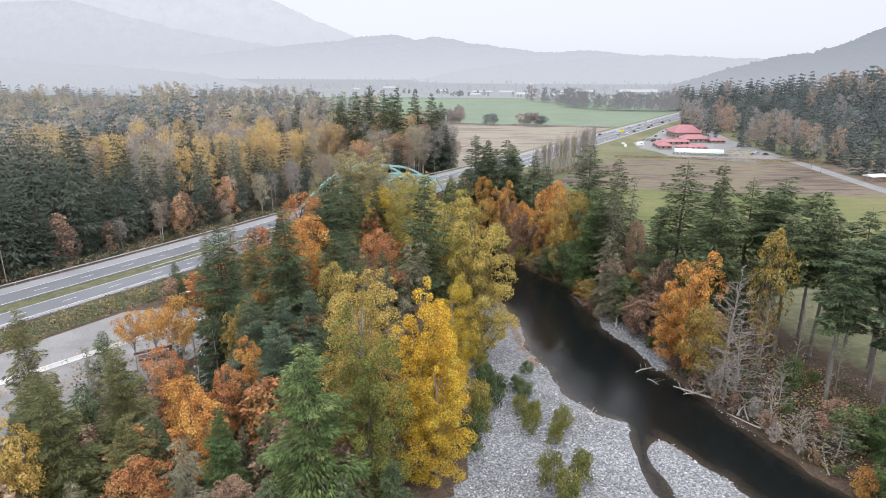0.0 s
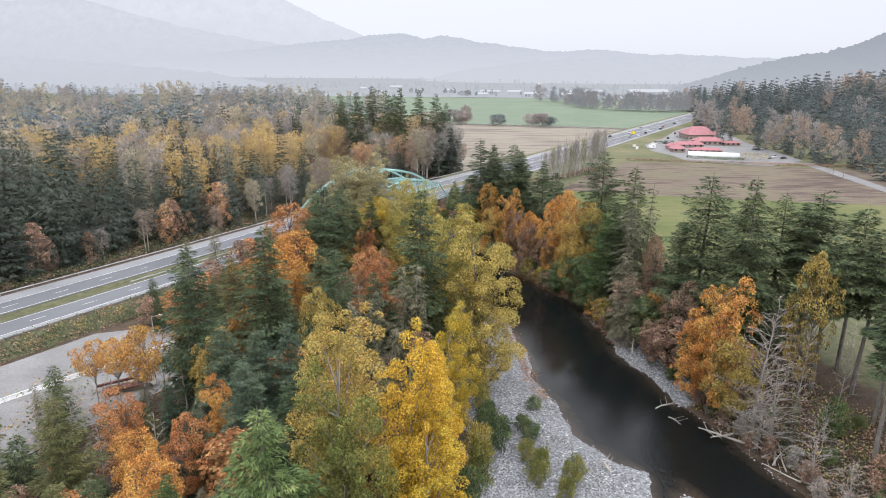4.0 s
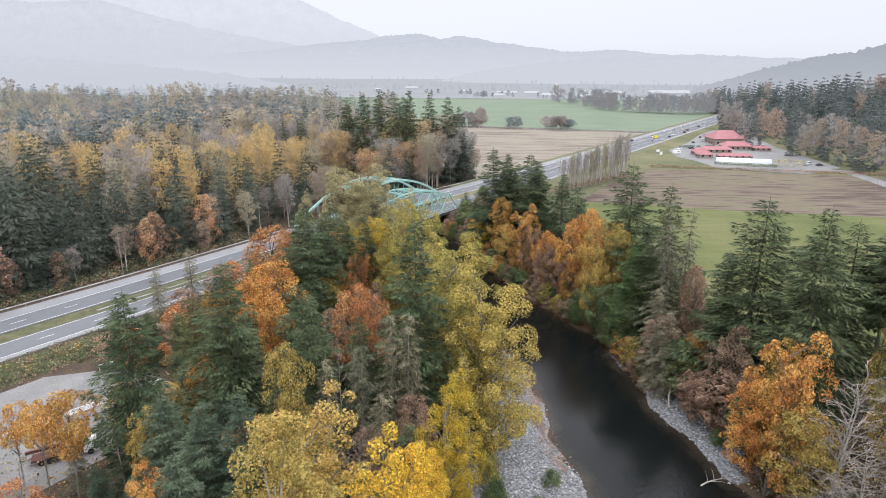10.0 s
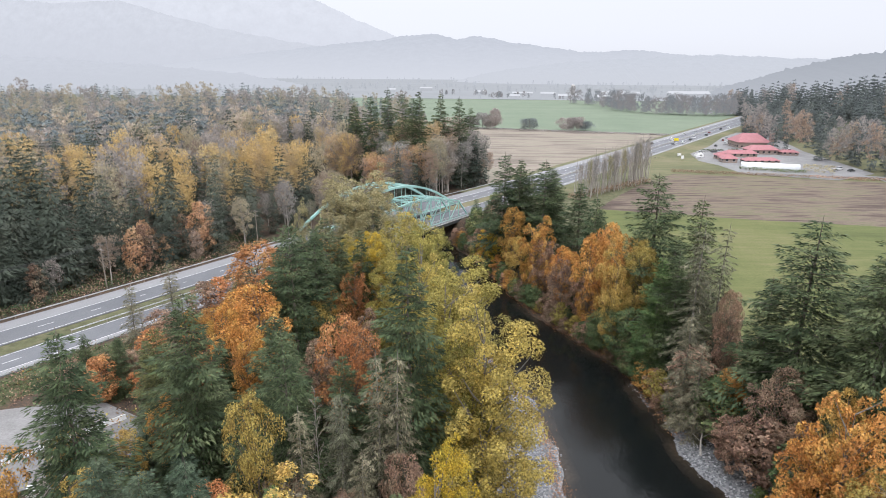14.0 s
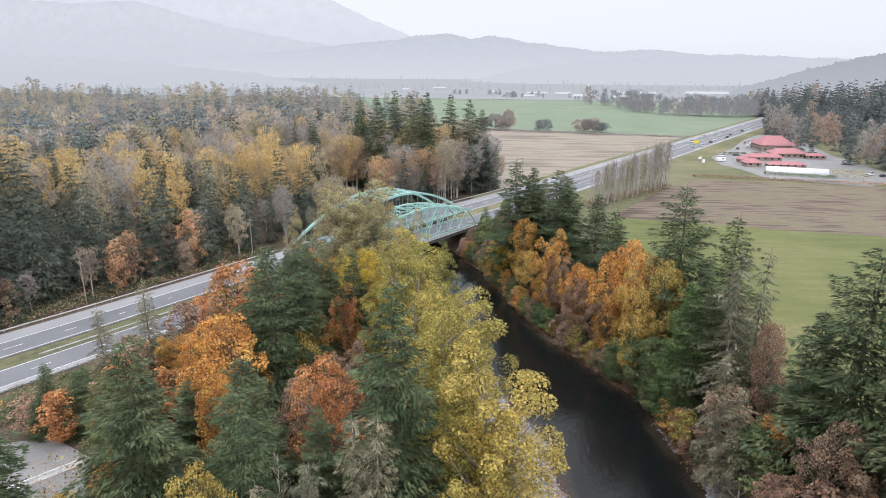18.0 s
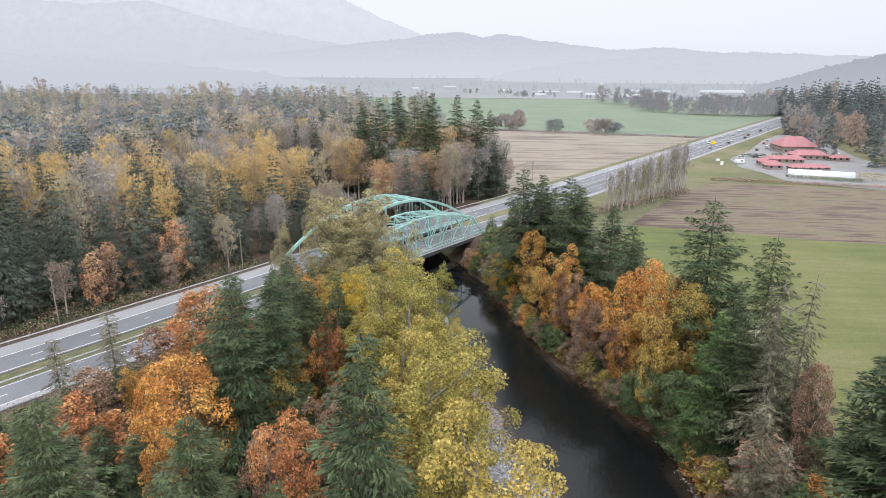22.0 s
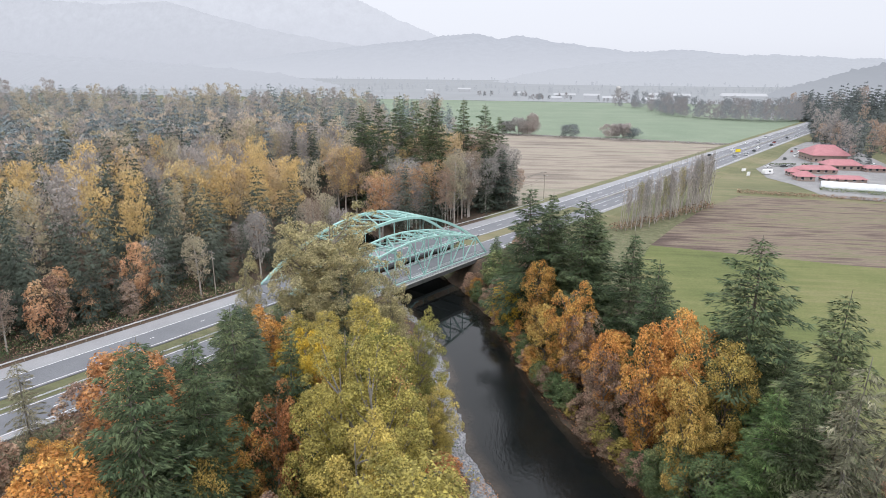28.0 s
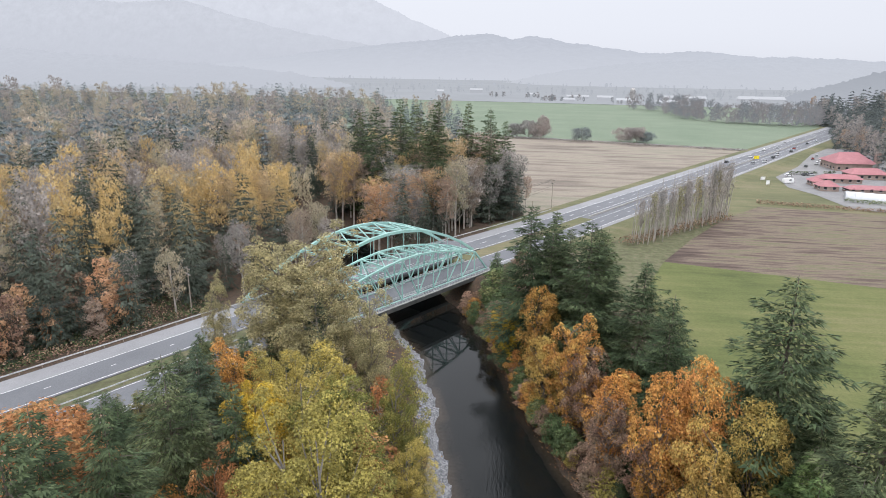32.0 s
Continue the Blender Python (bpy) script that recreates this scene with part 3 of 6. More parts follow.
# ---- trees ----
def leaf_quads(rng, centres, normals, size, flat=0.5):
    """Small bent leaf sprays, one quad each, round the given centres."""
    k = len(centres)
    nrm = normals + rng.normal(0, flat, (k, 3))
    nrm /= np.linalg.norm(nrm, axis=1, keepdims=True) + 1e-9
    t = rng.normal(0, 1, (k, 3))
    a = np.cross(nrm, t)
    a /= np.linalg.norm(a, axis=1, keepdims=True) + 1e-9
    b = np.cross(nrm, a)
    s = size * rng.uniform(0.6, 1.3, (k, 1))
    r = rng.uniform(0.45, 0.8, (k, 1))
    v = np.stack([centres - a * s, centres - b * s * r + nrm * s * 0.15, centres + a * s, centres + b * s * r - nrm * s * 0.1], 1)
    return v.reshape(-1, 3), np.arange(4 * k).reshape(k, 4)


def leaf_tris(rng, centres, normals, size, flat=0.5):
    """Small single leaves or sprays as one tilted triangle each."""
    k = len(centres)
    nrm = normals + rng.normal(0, flat, (k, 3))
    nrm /= np.linalg.norm(nrm, axis=1, keepdims=True) + 1e-9
    a = np.cross(nrm, rng.normal(0, 1, (k, 3)))
    a /= np.linalg.norm(a, axis=1, keepdims=True) + 1e-9
    b = np.cross(nrm, a)
    s = size * rng.uniform(0.65, 1.35, (k, 1))
    r = rng.uniform(0.7, 1.3, (k, 1))
    v = np.stack([centres - a * s - b * s * 0.5, centres + a * s * r - b * s * 0.5, centres + b * s * 1.2 * r], 1)
    return v.reshape(-1, 3), np.arange(3 * k).reshape(k, 3)


def quads_mesh(name, v, f, mat):
    me = bpy.data.meshes.new(name)
    me.vertices.add(len(v))
    me.vertices.foreach_set("co", np.asarray(v, np.float32).ravel())
    w = f.shape[1]
    me.loops.add(f.size)
    me.loops.foreach_set("vertex_index", f.astype(np.int32).ravel())
    me.polygons.add(len(f))
    me.polygons.foreach_set("loop_start", np.arange(0, f.size, w, dtype=np.int32))
    me.update(calc_edges=True)
    me.materials.append(mat)
    return me


def broadleaf(seed, leaves, leaf, slim, base, bark, clumps=90, clump=0.26, widest=0.42, columns=1, thin=0.0, tumble=0.55):
    """A unit-high broadleaf tree: trunk, limbs, and a crown whose surface is a mass of leafy clumps over a rounded outline.
    columns: how many upright masses make up the crown; thin: the share of clumps left out."""
    rng = np.random.default_rng(seed)
    wood = Builder()
    lean = rng.normal(0, 0.02, 2)
    spine = [Vector((lean[0] * t * 2 + 0.01 * math.sin(5 * t + seed), lean[1] * t * 2 + 0.01 * math.cos(4 * t + seed), t * 0.86)) for t in np.linspace(0, 1, 8)]
    wood.tube(spine, [0.011 * (1 - 0.9 * t) + 0.001 for t in np.linspace(0, 1, 8)], 6)
    # each mass: its axis, its foot, its top and its half-width
    masses = []
    for i in range(columns):
        a = i * 2.399 + rng.uniform(-0.4, 0.4)
        off = 0.0 if columns == 1 else slim * rng.uniform(0.40, 0.62)
        top = 1.0 if i == 0 else rng.uniform(0.74, 0.97)
        masses.append((math.cos(a) * off, math.sin(a) * off, base * rng.uniform(0.8, 1.2), top, slim * (1.0 if columns == 1 else rng.uniform(0.5, 0.66))))
    cen, nor = [], []
    for mx, my, lo, hi, half in masses:
        n = clumps // columns
        for i in range(n):
            u = (i + rng.uniform(0.0, 1.0)) / n
            g = (u - widest) / (1 - widest) if u > widest else (widest - u) / widest
            full = math.sqrt(max(0.0, 1 - g ** (2.3 if u > widest else 2.0)))
            ang = i * 2.399 + rng.uniform(-0.5, 0.5)
            uneven = 1 + 0.18 * math.sin(ang * 2 + seed) + 0.16 * math.sin(u * 9 + ang * 3)
            size = half * clump * rng.uniform(0.55, 1.4) * (0.72 + 0.4 * full)
            far = max(0.0, half * full * uneven * rng.uniform(0.80, 1.06) - size * 0.6)
            if rng.random() < 0.18:
                far *= rng.uniform(0.2, 0.8)
            c = np.array([mx + math.cos(ang) * far, my + math.sin(ang) * far, lo + (hi - lo) * (0.03 + 0.94 * u)])
            if i % 3 == 0:
                h = max(0.1, c[2] - 0.10 - far * 0.5)
                start = spine[min(7, int(h / 0.86 * 7))]
                wood.tube([start, start.lerp(Vector(c), 0.55) + Vector((0, 0, -0.01)), Vector(c)], [0.0045, 0.003, 0.0012], 4)
            if rng.random() < thin:
                continue
            out = np.array([math.cos(ang) * full, math.sin(ang) * full, 0.35 + 0.9 * (u - 0.3)])
            out /= np.linalg.norm(out)
            k = max(6, int(leaves / clumps * (size / (half * clump)) ** 1.6))
            e = rng.normal(0, 1, (k, 3)) + out * 0.75
            e /= np.linalg.norm(e, axis=1, keepdims=True)
            cen.append(c + e * size * rng.uniform(0.35, 1.05, (k, 1)) ** 0.55 * [1, 1, 0.82])
            nor.append(e * 0.8 + out * 0.4 + [0, 0, 0.5])
    cen, nor = np.concatenate(cen), np.concatenate(nor)
    cen[:, 2] /= np.quantile(cen[:, 2], 0.9995)
    v, f = leaf_tris(rng, cen, nor, leaf, tumble)
    return wood.mesh("trunk", bark), v, f


def conifer(seed, boughs, sprays, spray, reach, droop, base, thick=0.0125, ragged=0.38, power=0.8, fan=0.3, slender=0.17, bark=None, hang_way=(-0.55, 0.12)):
    """A unit-high conifer: a straight trunk with rings of drooping boughs, each a flat fan of short needle sprays."""
    rng = np.random.default_rng(seed)
    wood = Builder()
    wood.tube([Vector((0.004 * math.sin(7 * t + seed), 0.004 * math.cos(6 * t), t)) for t in np.linspace(0, 1, 7)], [thick * (1 - t) + 0.0008 for t in np.linspace(0, 1, 7)], 6)
    ring = 5
    u = ((np.arange(boughs) // ring) * ring + rng.uniform(-0.9, 0.9, boughs) * 1.3) / boughs
    u = np.clip(u, 0, 0.985) ** 1.08
    ang = (np.arange(boughs) % ring) * 2 * math.pi / ring + (np.arange(boughs) // ring) * 1.1 + rng.uniform(-0.5, 0.5, boughs)
    gust = rng.uniform(0.66, 1.18, 23)[(np.mod(ang, 6.283) * 0.9 + u * 19).astype(int) % 23]
    r = (reach * (1 - u) ** power * np.minimum(1.0, 0.55 + 2.2 * u) + 0.012) * gust * rng.uniform(1 - ragged * 1.3, 1 + ragged * 0.8, boughs)
    lift = rng.uniform(-0.12, 0.20, boughs) + 0.60 * u
    hz = base + (0.985 - base) * u
    many = np.maximum(4, (sprays * (r ** 1.05) / (r ** 1.05).sum()).astype(int))
    b = np.repeat(np.arange(boughs), many)
    k = len(b)
    t = rng.uniform(0.03, 1.0, k) ** 0.60
    lane = rng.uniform(-1, 1, k)
    wide = fan * r[b] * np.sin(math.pi * (0.10 + 0.84 * t)) + 0.002
    d = np.stack([np.cos(ang), np.sin(ang), np.zeros(boughs)], 1)[b]
    side = np.stack([-d[:, 1], d[:, 0], d[:, 2]], 1)
    up = np.array([0, 0, 1.0])
    rr = (r[b] * t)[:, None]
    hang = r[b] * (lift[b] * t - droop * t * t * (1.25 - 0.45 * t))
    p = d * rr + side * (lane * wide)[:, None] + up * (hz[b] + hang - 0.32 * np.abs(lane) * wide + rng.normal(0, 0.07, k) * spray)[:, None]
    way = d * rng.uniform(0.4, 1.0, (k, 1)) + side * (lane * 0.9)[:, None] + up * rng.uniform(*hang_way, (k, 1))
    way /= np.linalg.norm(way, axis=1, keepdims=True)
    cross = np.cross(way, up + rng.normal(0, 0.32, (k, 3)))
    cross /= np.linalg.norm(cross, axis=1, keepdims=True) + 1e-9
    s = spray * rng.uniform(0.6, 1.4, (k, 1)) * (0.65 + 0.35 * (r[b] / r.max()))[:, None]
    v = np.stack([p - cross * s * slender, p + cross * s * slender, p + way * s], 1).reshape(-1, 3)
    for i in range(0, boughs, 2):
        e = Vector((math.cos(ang[i]) * r[i] * 0.8, math.sin(ang[i]) * r[i] * 0.8, hz[i] + r[i] * (lift[i] * 0.8 - droop * 0.57)))
        if hz[i] < 0.85:
            wood.tube([Vector((0, 0, hz[i])), e], [thick * 0.2, thick * 0.05], 3)
    return wood.mesh("trunk", bark or M_BARK), v, np.arange(len(v)).reshape(-1, 3)


def dome(seed, leaves, leaf, lobes, slim, base, bark, tumble=0.55, limbs=10):
    """A unit-high tree seen from afar: lobes of foliage whose sprays face outwards, over a bare lower trunk with limbs."""
    rng = np.random.default_rng(seed)
    wood = Builder()
    wood.tube([Vector((0.01 * math.sin(4 * t + seed), 0.01 * math.cos(3 * t), t * 0.9)) for t in np.linspace(0, 1, 5)], [0.010 * (1 - 0.8 * t) + 0.0015 for t in np.linspace(0, 1, 5)], 5)
    for i in range(limbs):
        h, a = rng.uniform(base * 0.6, 0.7), rng.uniform(0, 6.28)
        wood.tube([Vector((0, 0, h)), Vector((math.cos(a) * slim * 0.5, math.sin(a) * slim * 0.5, h + 0.12)), Vector((math.cos(a) * slim * 0.8, math.sin(a) * slim * 0.8, h + 0.25))], [0.004, 0.003, 0.001], 3)
    cen, way, face = [], [], []
    for i in range(lobes):
        u = (i + 0.5) / lobes
        h = base + (0.90 - base) * u ** 0.8
        far = slim * 0.75 * math.sqrt(max(0.02, 1 - (2 * (h - base) / (1 - base) - 0.75) ** 2 / 1.6)) * rng.uniform(0.3, 1.0)
        a = i * 2.399 + rng.uniform(-0.4, 0.4)
        c = np.array([math.cos(a) * far, math.sin(a) * far, h])
        size = slim * rng.uniform(0.26, 0.46)
        k = int(leaves / lobes)
        d = rng.normal(0, 1, (k, 3))
        d[:, 2] = np.abs(d[:, 2]) * 1.2 - 0.5
        d /= np.linalg.norm(d, axis=1, keepdims=True)
        cen.append(c + d * size * rng.uniform(0.2, 1.0, (k, 1)) ** 0.6 * [1, 1, 1.1])
        way.append(d * 0.2 + [0, 0, 0.8] + rng.normal(0, tumble, (k, 3)))
        face.append(d + rng.normal(0, 0.35, (k, 3)))
    cen, way, face = np.concatenate(cen), np.concatenate(way), np.concatenate(face)
    cen[:, 2] *= 0.985 / cen[:, 2].max()
    way /= np.linalg.norm(way, axis=1, keepdims=True)
    cross = np.cross(way, face)
    cross /= np.linalg.norm(cross, axis=1, keepdims=True) + 1e-9
    s = leaf * rng.uniform(0.6, 1.4, (len(cen), 1))
    v = np.stack([cen - cross * s * 0.55, cen + cross * s * 0.55, cen + way * s * 1.9], 1).reshape(-1, 3)
    return wood.mesh("trunk", bark), v, np.arange(len(v)).reshape(-1, 3)


def bare(seed, limbs, reach, base, bark, twigs=5):
    """A unit-high leafless tree of forking limbs and twigs."""
    rng = np.random.default_rng(seed)
    wood, fine = Builder(), Builder()
    spine = [Vector((0.015 * math.sin(4 * t + seed), 0.015 * math.cos(3 * t + seed), t)) for t in np.linspace(0, 1, 8)]
    wood.tube(spine, [0.0085 * (1 - t) + 0.0010 for t in np.linspace(0, 1, 8)], 5)
    for c in range(limbs):
        u = (c + rng.random()) / limbs
        h = base + (0.98 - base) * u
        start = Vector((0.015 * math.sin(4 * h + seed), 0.015 * math.cos(3 * h + seed), h))
        ang = c * 2.4 + rng.uniform(-0.6, 0.6)
        r = reach * (1 - 0.75 * u) * rng.uniform(0.6, 1.2)
        d = Vector((math.cos(ang), math.sin(ang), rng.uniform(0.2, 0.9)))
        tip = start + d * r
        mid = start.lerp(tip, 0.5) + Vector((0, 0, r * 0.08))
        wood.tube([start, mid, tip], [0.0032 * (1 - 0.5 * u), 0.0021 * (1 - 0.5 * u), 0.0006], 4)
        for q in range(twigs):
            t = rng.uniform(0.25, 1)
            a = start.lerp(mid, t * 2) if t < 0.5 else mid.lerp(tip, t * 2 - 1)
            e = Vector(rng.normal(0, 1, 3)) * 0.55 + d
            b = a + e.normalized() * r * rng.uniform(0.25, 0.5)
            fine.tube([a, a.lerp(b, 0.5) + Vector(rng.normal(0, 0.004, 3)), b], [0.0014, 0.0010, 0.0005], 3)
    return wood.mesh("trunk", bark), fine


SHAPES, PROTO, CROWNS = {}, {}, {}
LOOKS = {
    "gold": "golden-yellow autumn leaves", "yellow": "bright yellow autumn leaves", "olive": "olive and yellow autumn leaves", "orange": "orange autumn leaves", "ember": "reddish-orange autumn leaves", "rust": "rust-brown autumn leaves",
    "green": "green leaves", "lime": "yellow-green leaves", "sage": "pale grey-green thinning leaves", "fir": "dark green needles", "bluefir": "blue-green needles", "brightfir": "fresh green needles", "cedar": "olive-green needles", "palefir": "thin grey-green needles", "twig": "bare grey twigs", "far_fir": "green leaves with haze painted in", "wood_gold": "golden autumn leaves", "wood_yellow": "yellow autumn leaves", "wood_olive": "olive autumn leaves", "wood_rust": "rust-brown autumn leaves", "wood_orange": "orange autumn leaves", "wood_twig": "bare grey-brown twigs", "wood_fir": "dark green needles", "far_gold": "yellow leaves with haze painted in", "far_rust": "brown leaves with haze painted in",
}


def shape(kind, v):
    key = (kind, v)
    if key not in SHAPES:
        if kind == "fir":
            SHAPES[key] = conifer(10 + v, 230, 18000, 0.024, 0.215 + 0.02 * (v % 3), 0.42, 0.05 + 0.05 * (v % 2), power=0.68, fan=0.40)
        elif kind == "tall_fir":
            SHAPES[key] = conifer(20 + v, 80, 5600, 0.026, 0.145, 0.50, 0.54, 0.010, 0.45, 0.5, 0.40, 0.17, M_GREYBARK)
        elif kind == "fir_low":
            SHAPES[key] = conifer(30 + v, 190, 4600, 0.036, 0.155 + 0.02 * (v % 3), 0.45, 0.05, power=0.7, fan=0.40, hang_way=(-0.8, 0.0))
        elif kind == "snag_fir":
            SHAPES[key] = conifer(40 + v, 150, 6500, 0.021, 0.12, 0.95, 0.06, 0.008, 0.45, 0.55, 0.18, 0.13, M_GREYBARK, (-1.0, -0.1))
        elif kind == "cottonwood":
            SHAPES[key] = broadleaf(50 + v, 32000, 0.0042, 0.20 + 0.015 * (v % 3), 0.10, M_GREYBARK, 130, 0.36, 0.42, 4 + v % 2, 0.16, 0.8)
        elif kind == "maple":
            SHAPES[key] = broadleaf(60 + v, 16000, 0.0074, 0.25 + 0.02 * (v % 2), 0.12, M_BARK, 130, 0.27 + 0.07 * (v % 2), 0.56, 1 + 2 * (v % 2), 0.34, 0.75)
        elif kind == "thin_maple":
            SHAPES[key] = broadleaf(65 + v, 7000, 0.0085, 0.30, 0.58, M_GREYBARK, 70, 0.26, 0.5, 1, 0.35, 0.75)
        elif kind == "broad_low":
            SHAPES[key] = dome(70 + v, 3000, 0.0095, 26 + v, 0.175 + 0.025 * (v % 3), 0.30, M_PALEBARK, 0.4)
        elif kind == "deep_broad":
            SHAPES[key] = dome(73 + v, 1300, 0.0128, 24 + v, 0.19, 0.28, M_PALEBARK, 0.4)
        elif kind == "deep_fir":
            SHAPES[key] = conifer(36 + v, 130, 1800, 0.036, 0.15, 0.55, 0.05, power=0.7, fan=0.42, slender=0.2, hang_way=(-1.0, -0.1))
        elif kind == "sapling":
            SHAPES[key] = broadleaf(75 + v, 2300, 0.0155, 0.23, 0.06, M_BARK, 34, 0.40, 0.45, 1, 0.05, 0.7)
        elif kind == "bush":
            SHAPES[key] = dome(85 + v, 2600, 0.028, 18, 0.55, 0.12, M_BARK, 0.5)
        elif kind == "far_fir":
            SHAPES[key] = conifer(33 + v, 60, 620, 0.052, 0.15, 0.55, 0.03, power=0.75, fan=0.42, slender=0.24, hang_way=(-1.3, -0.3))
        elif kind == "far_broad":
            SHAPES[key] = dome(77 + v, 460, 0.0210, 14, 0.22, 0.30, M_PALEBARK, 0.45)
        elif kind == "copse_broad":
            SHAPES[key] = dome(79 + v, 380, 0.030, 14, 0.34, 0.10, M_PALEBARK, 0.4)
        elif kind == "mist_fir":
            SHAPES[key] = conifer(34 + v, 18, 60, 0.2, 0.19, 0.4, 0.05)
        elif kind == "mist_broad":
            SHAPES[key] = dome(78 + v, 90, 0.085, 8, 0.30, 0.02, M_PALEBARK, 0.5)
    return SHAPES[key]


NAMES = {"fir": ("fir_tree", "fir tree"), "tall_fir": ("fir_tree", "fir tree"), "fir_low": ("fir_tree", "fir tree"), "snag_fir": ("fir_tree", "fir tree"), "cottonwood": ("cottonwood_tree", "cottonwood"),
         "maple": ("maple_tree", "maple"), "thin_maple": ("maple_tree", "maple"), "broad_low": ("broadleaf_tree", "tree"), "bush": ("bush", "bush"), "sapling": ("young_tree", "young tree"), "bare": ("bare_tree", "bare tree")}


def plant(kind, v, look_key, x, y, top, width=1.0, spot="by the river", base=None, group="riverside trees"):
    """One tree with its top at the given height."""
    z = float(ground_z(x, y)) - 0.1 if base is None else base
    h = top - z
    m = Matrix.LocRotScale((x, y, z), Euler((0, 0, (x * 7.3 + y * 3.1) % 6.28)), (h * width, h * width, h))
    key = (kind, v, look_key)
    if key in PROTO:
        ob = copy_thing(PROTO[key], m)
        ob.matrix_basis = m
        return tagged(ob, group=group)
    name, cat = NAMES[kind]
    ob = new(name)
    ob.empty_display_size = 0.1
    if kind == "bare":
        wood, fine = bare(90 + v, 40 if v < 3 else 30 if v < 5 else 14, 0.27 if v < 3 else 0.16 if v < 5 else 0.09, 0.2 if v < 5 else 0.45, M_DEADWOOD if v < 5 else M_PALEBARK, 8 if v < 5 else 9)
        put("trunk", wood, ob)
        put("crown", fine.mesh("crown", LEAF["twig"]), ob, "bare twigs")
        tagged(ob, f"leafless pale tree with bare twigs {spot}", cat, group)
    else:
        wood, vv, ff = shape(kind, v)
        put("trunk", wood, ob, "ridged bark")
        if (kind, v) not in CROWNS:
            CROWNS[kind, v] = quads_mesh("crown", vv, ff, LEAF[look_key])
        crown = put("crown", CROWNS[kind, v], ob, LOOKS[look_key])
        crown.material_slots[0].link = "OBJECT"
        crown.material_slots[0].material = LEAF[look_key]
        tagged(ob, f"{cat} with {LOOKS[look_key]} {spot}", cat, group)
    ob.matrix_basis = m
    PROTO[key] = ob
    return ob



def in_river(x, y, margin=0.0):
    return np.interp(y, RY, RL) - margin < x < np.interp(y, RY, RR) + margin


def plant_all(kind, look_key, rows, variants=3):
    """Trees of one sort, each at x, y, with the height of its top and how broad it is."""
    for i, (x, y, top, width) in enumerate(rows):
        while in_river(x, y, 1.5):
            x += 0.8 if x > (np.interp(y, RY, RL) + np.interp(y, RY, RR)) / 2 else -0.8
        v = 3 + i % 2 if kind == "bare" and width < 1.0 else i % variants
        plant(kind, v, look_key, x, y, top, width)


# trees that stand out, by sort
# the wooded point between the frontage lot and the gravel bar
plant_all("fir", "brightfir", [(-14.5, 65, 34.5, 1.1), (-27.5, 71.5, 22, 0.9), (-12.8, 102.9, 24, 0.9)])
plant_all("fir", "cedar", [(-49.2, 72, 26, 1.1), (-45.4, 82, 26, 1.0), (-56, 80, 23, 1.1), (-65.6, 92.3, 28, 0.8), (-39, 70, 22, 1.1), (-39.2, 132.4, 28, 1.0), (-28.2, 174.3, 23, 1.2), (-29.9, 192.7, 27, 0.9)])
plant_all("fir", "bluefir", [(-24.8, 92, 25.5, 1.1), (-26.1, 102.4, 25.5, 1.1), (-32.6, 105.8, 24.5, 1.1), (-21.3, 102.6, 27, 1.0), (-31, 88.5, 20, 1.0), (-29.4, 190, 28, 0.9), (-18.3, 211.2, 28, 0.9)])
plant_all("fir", "fir", [(-39.6, 112.6, 36.5, 1.05), (-29.8, 123.4, 37, 1.05), (-15.6, 118.6, 34, 0.8), (-21, 132.2, 30.5, 1.2), (-0.8, 126, 43.5, 0.85), (-23.7, 151.4, 39.5, 0.9), (-26.5, 157.5, 37.5, 0.9), (-21.8, 160.5, 36.5, 0.9), (-22.2, 171, 36, 0.95), (-19.1, 170.5, 31, 0.7), (-15, 172.2, 33, 0.7)])
plant_all("fir", "fir", [(-33, 140.5, 22, 1.1), (-47.6, 144.2, 20, 1.1), (-57, 151, 17, 1.2), (-63, 149, 13, 1.3), (-42.9, 175.3, 20, 1.2), (-33.3, 191.7, 26, 1.0), (-46, 186, 20, 1.1), (-30, 206, 22, 1.1), (-27.7, 214.6, 20, 1.2), (-37, 182, 23, 1.1), (-17, 93, 26, 1.0), (-19, 82, 24, 1.0), (-10, 127, 27, 0.9)])
plant_all("maple", "orange", [(-29, 146.3, 29.5, 0.95), (-27.5, 137.5, 26, 0.6), (-32.5, 76.5, 21, 0.9), (-36.5, 83, 20, 0.9), (-30.5, 97, 20, 0.7), (-12.1, 175, 26, 0.6), (-21.1, 166.4, 22, 0.9), (-28.4, 199.8, 24.5, 0.8), (-35.4, 148.4, 25, 0.6), (-45.1, 166.1, 17, 1.1), (-51, 170, 15, 1.0), (-36, 127, 20, 0.7)])
plant_all("thin_maple", "orange", [(-46.5, 107, 24, 0.72), (-53, 110.5, 20, 0.75), (-58, 112, 19, 0.7)])
plant_all("maple", "ember", [(-11, 134.6, 29.3, 0.72), (-43.2, 92.4, 20, 1.0), (-31.8, 87, 20, 0.8), (-36, 66, 18, 1.1), (-16.4, 168.7, 26, 0.6), (-16.3, 170.8, 22, 0.9), (-22.5, 108, 20, 0.8)])
plant_all("maple", "gold", [(-18, 112.6, 28.6, 0.55), (-51.7, 68, 22, 0.9), (-42.6, 115.5, 22, 0.6), (-38.7, 120.2, 18, 0.8), (-36.8, 107, 22, 0.6), (-21.8, 158.4, 22, 0.8)])
plant_all("maple", "ember", [(-34.8, 167, 31.3, 1.1)])
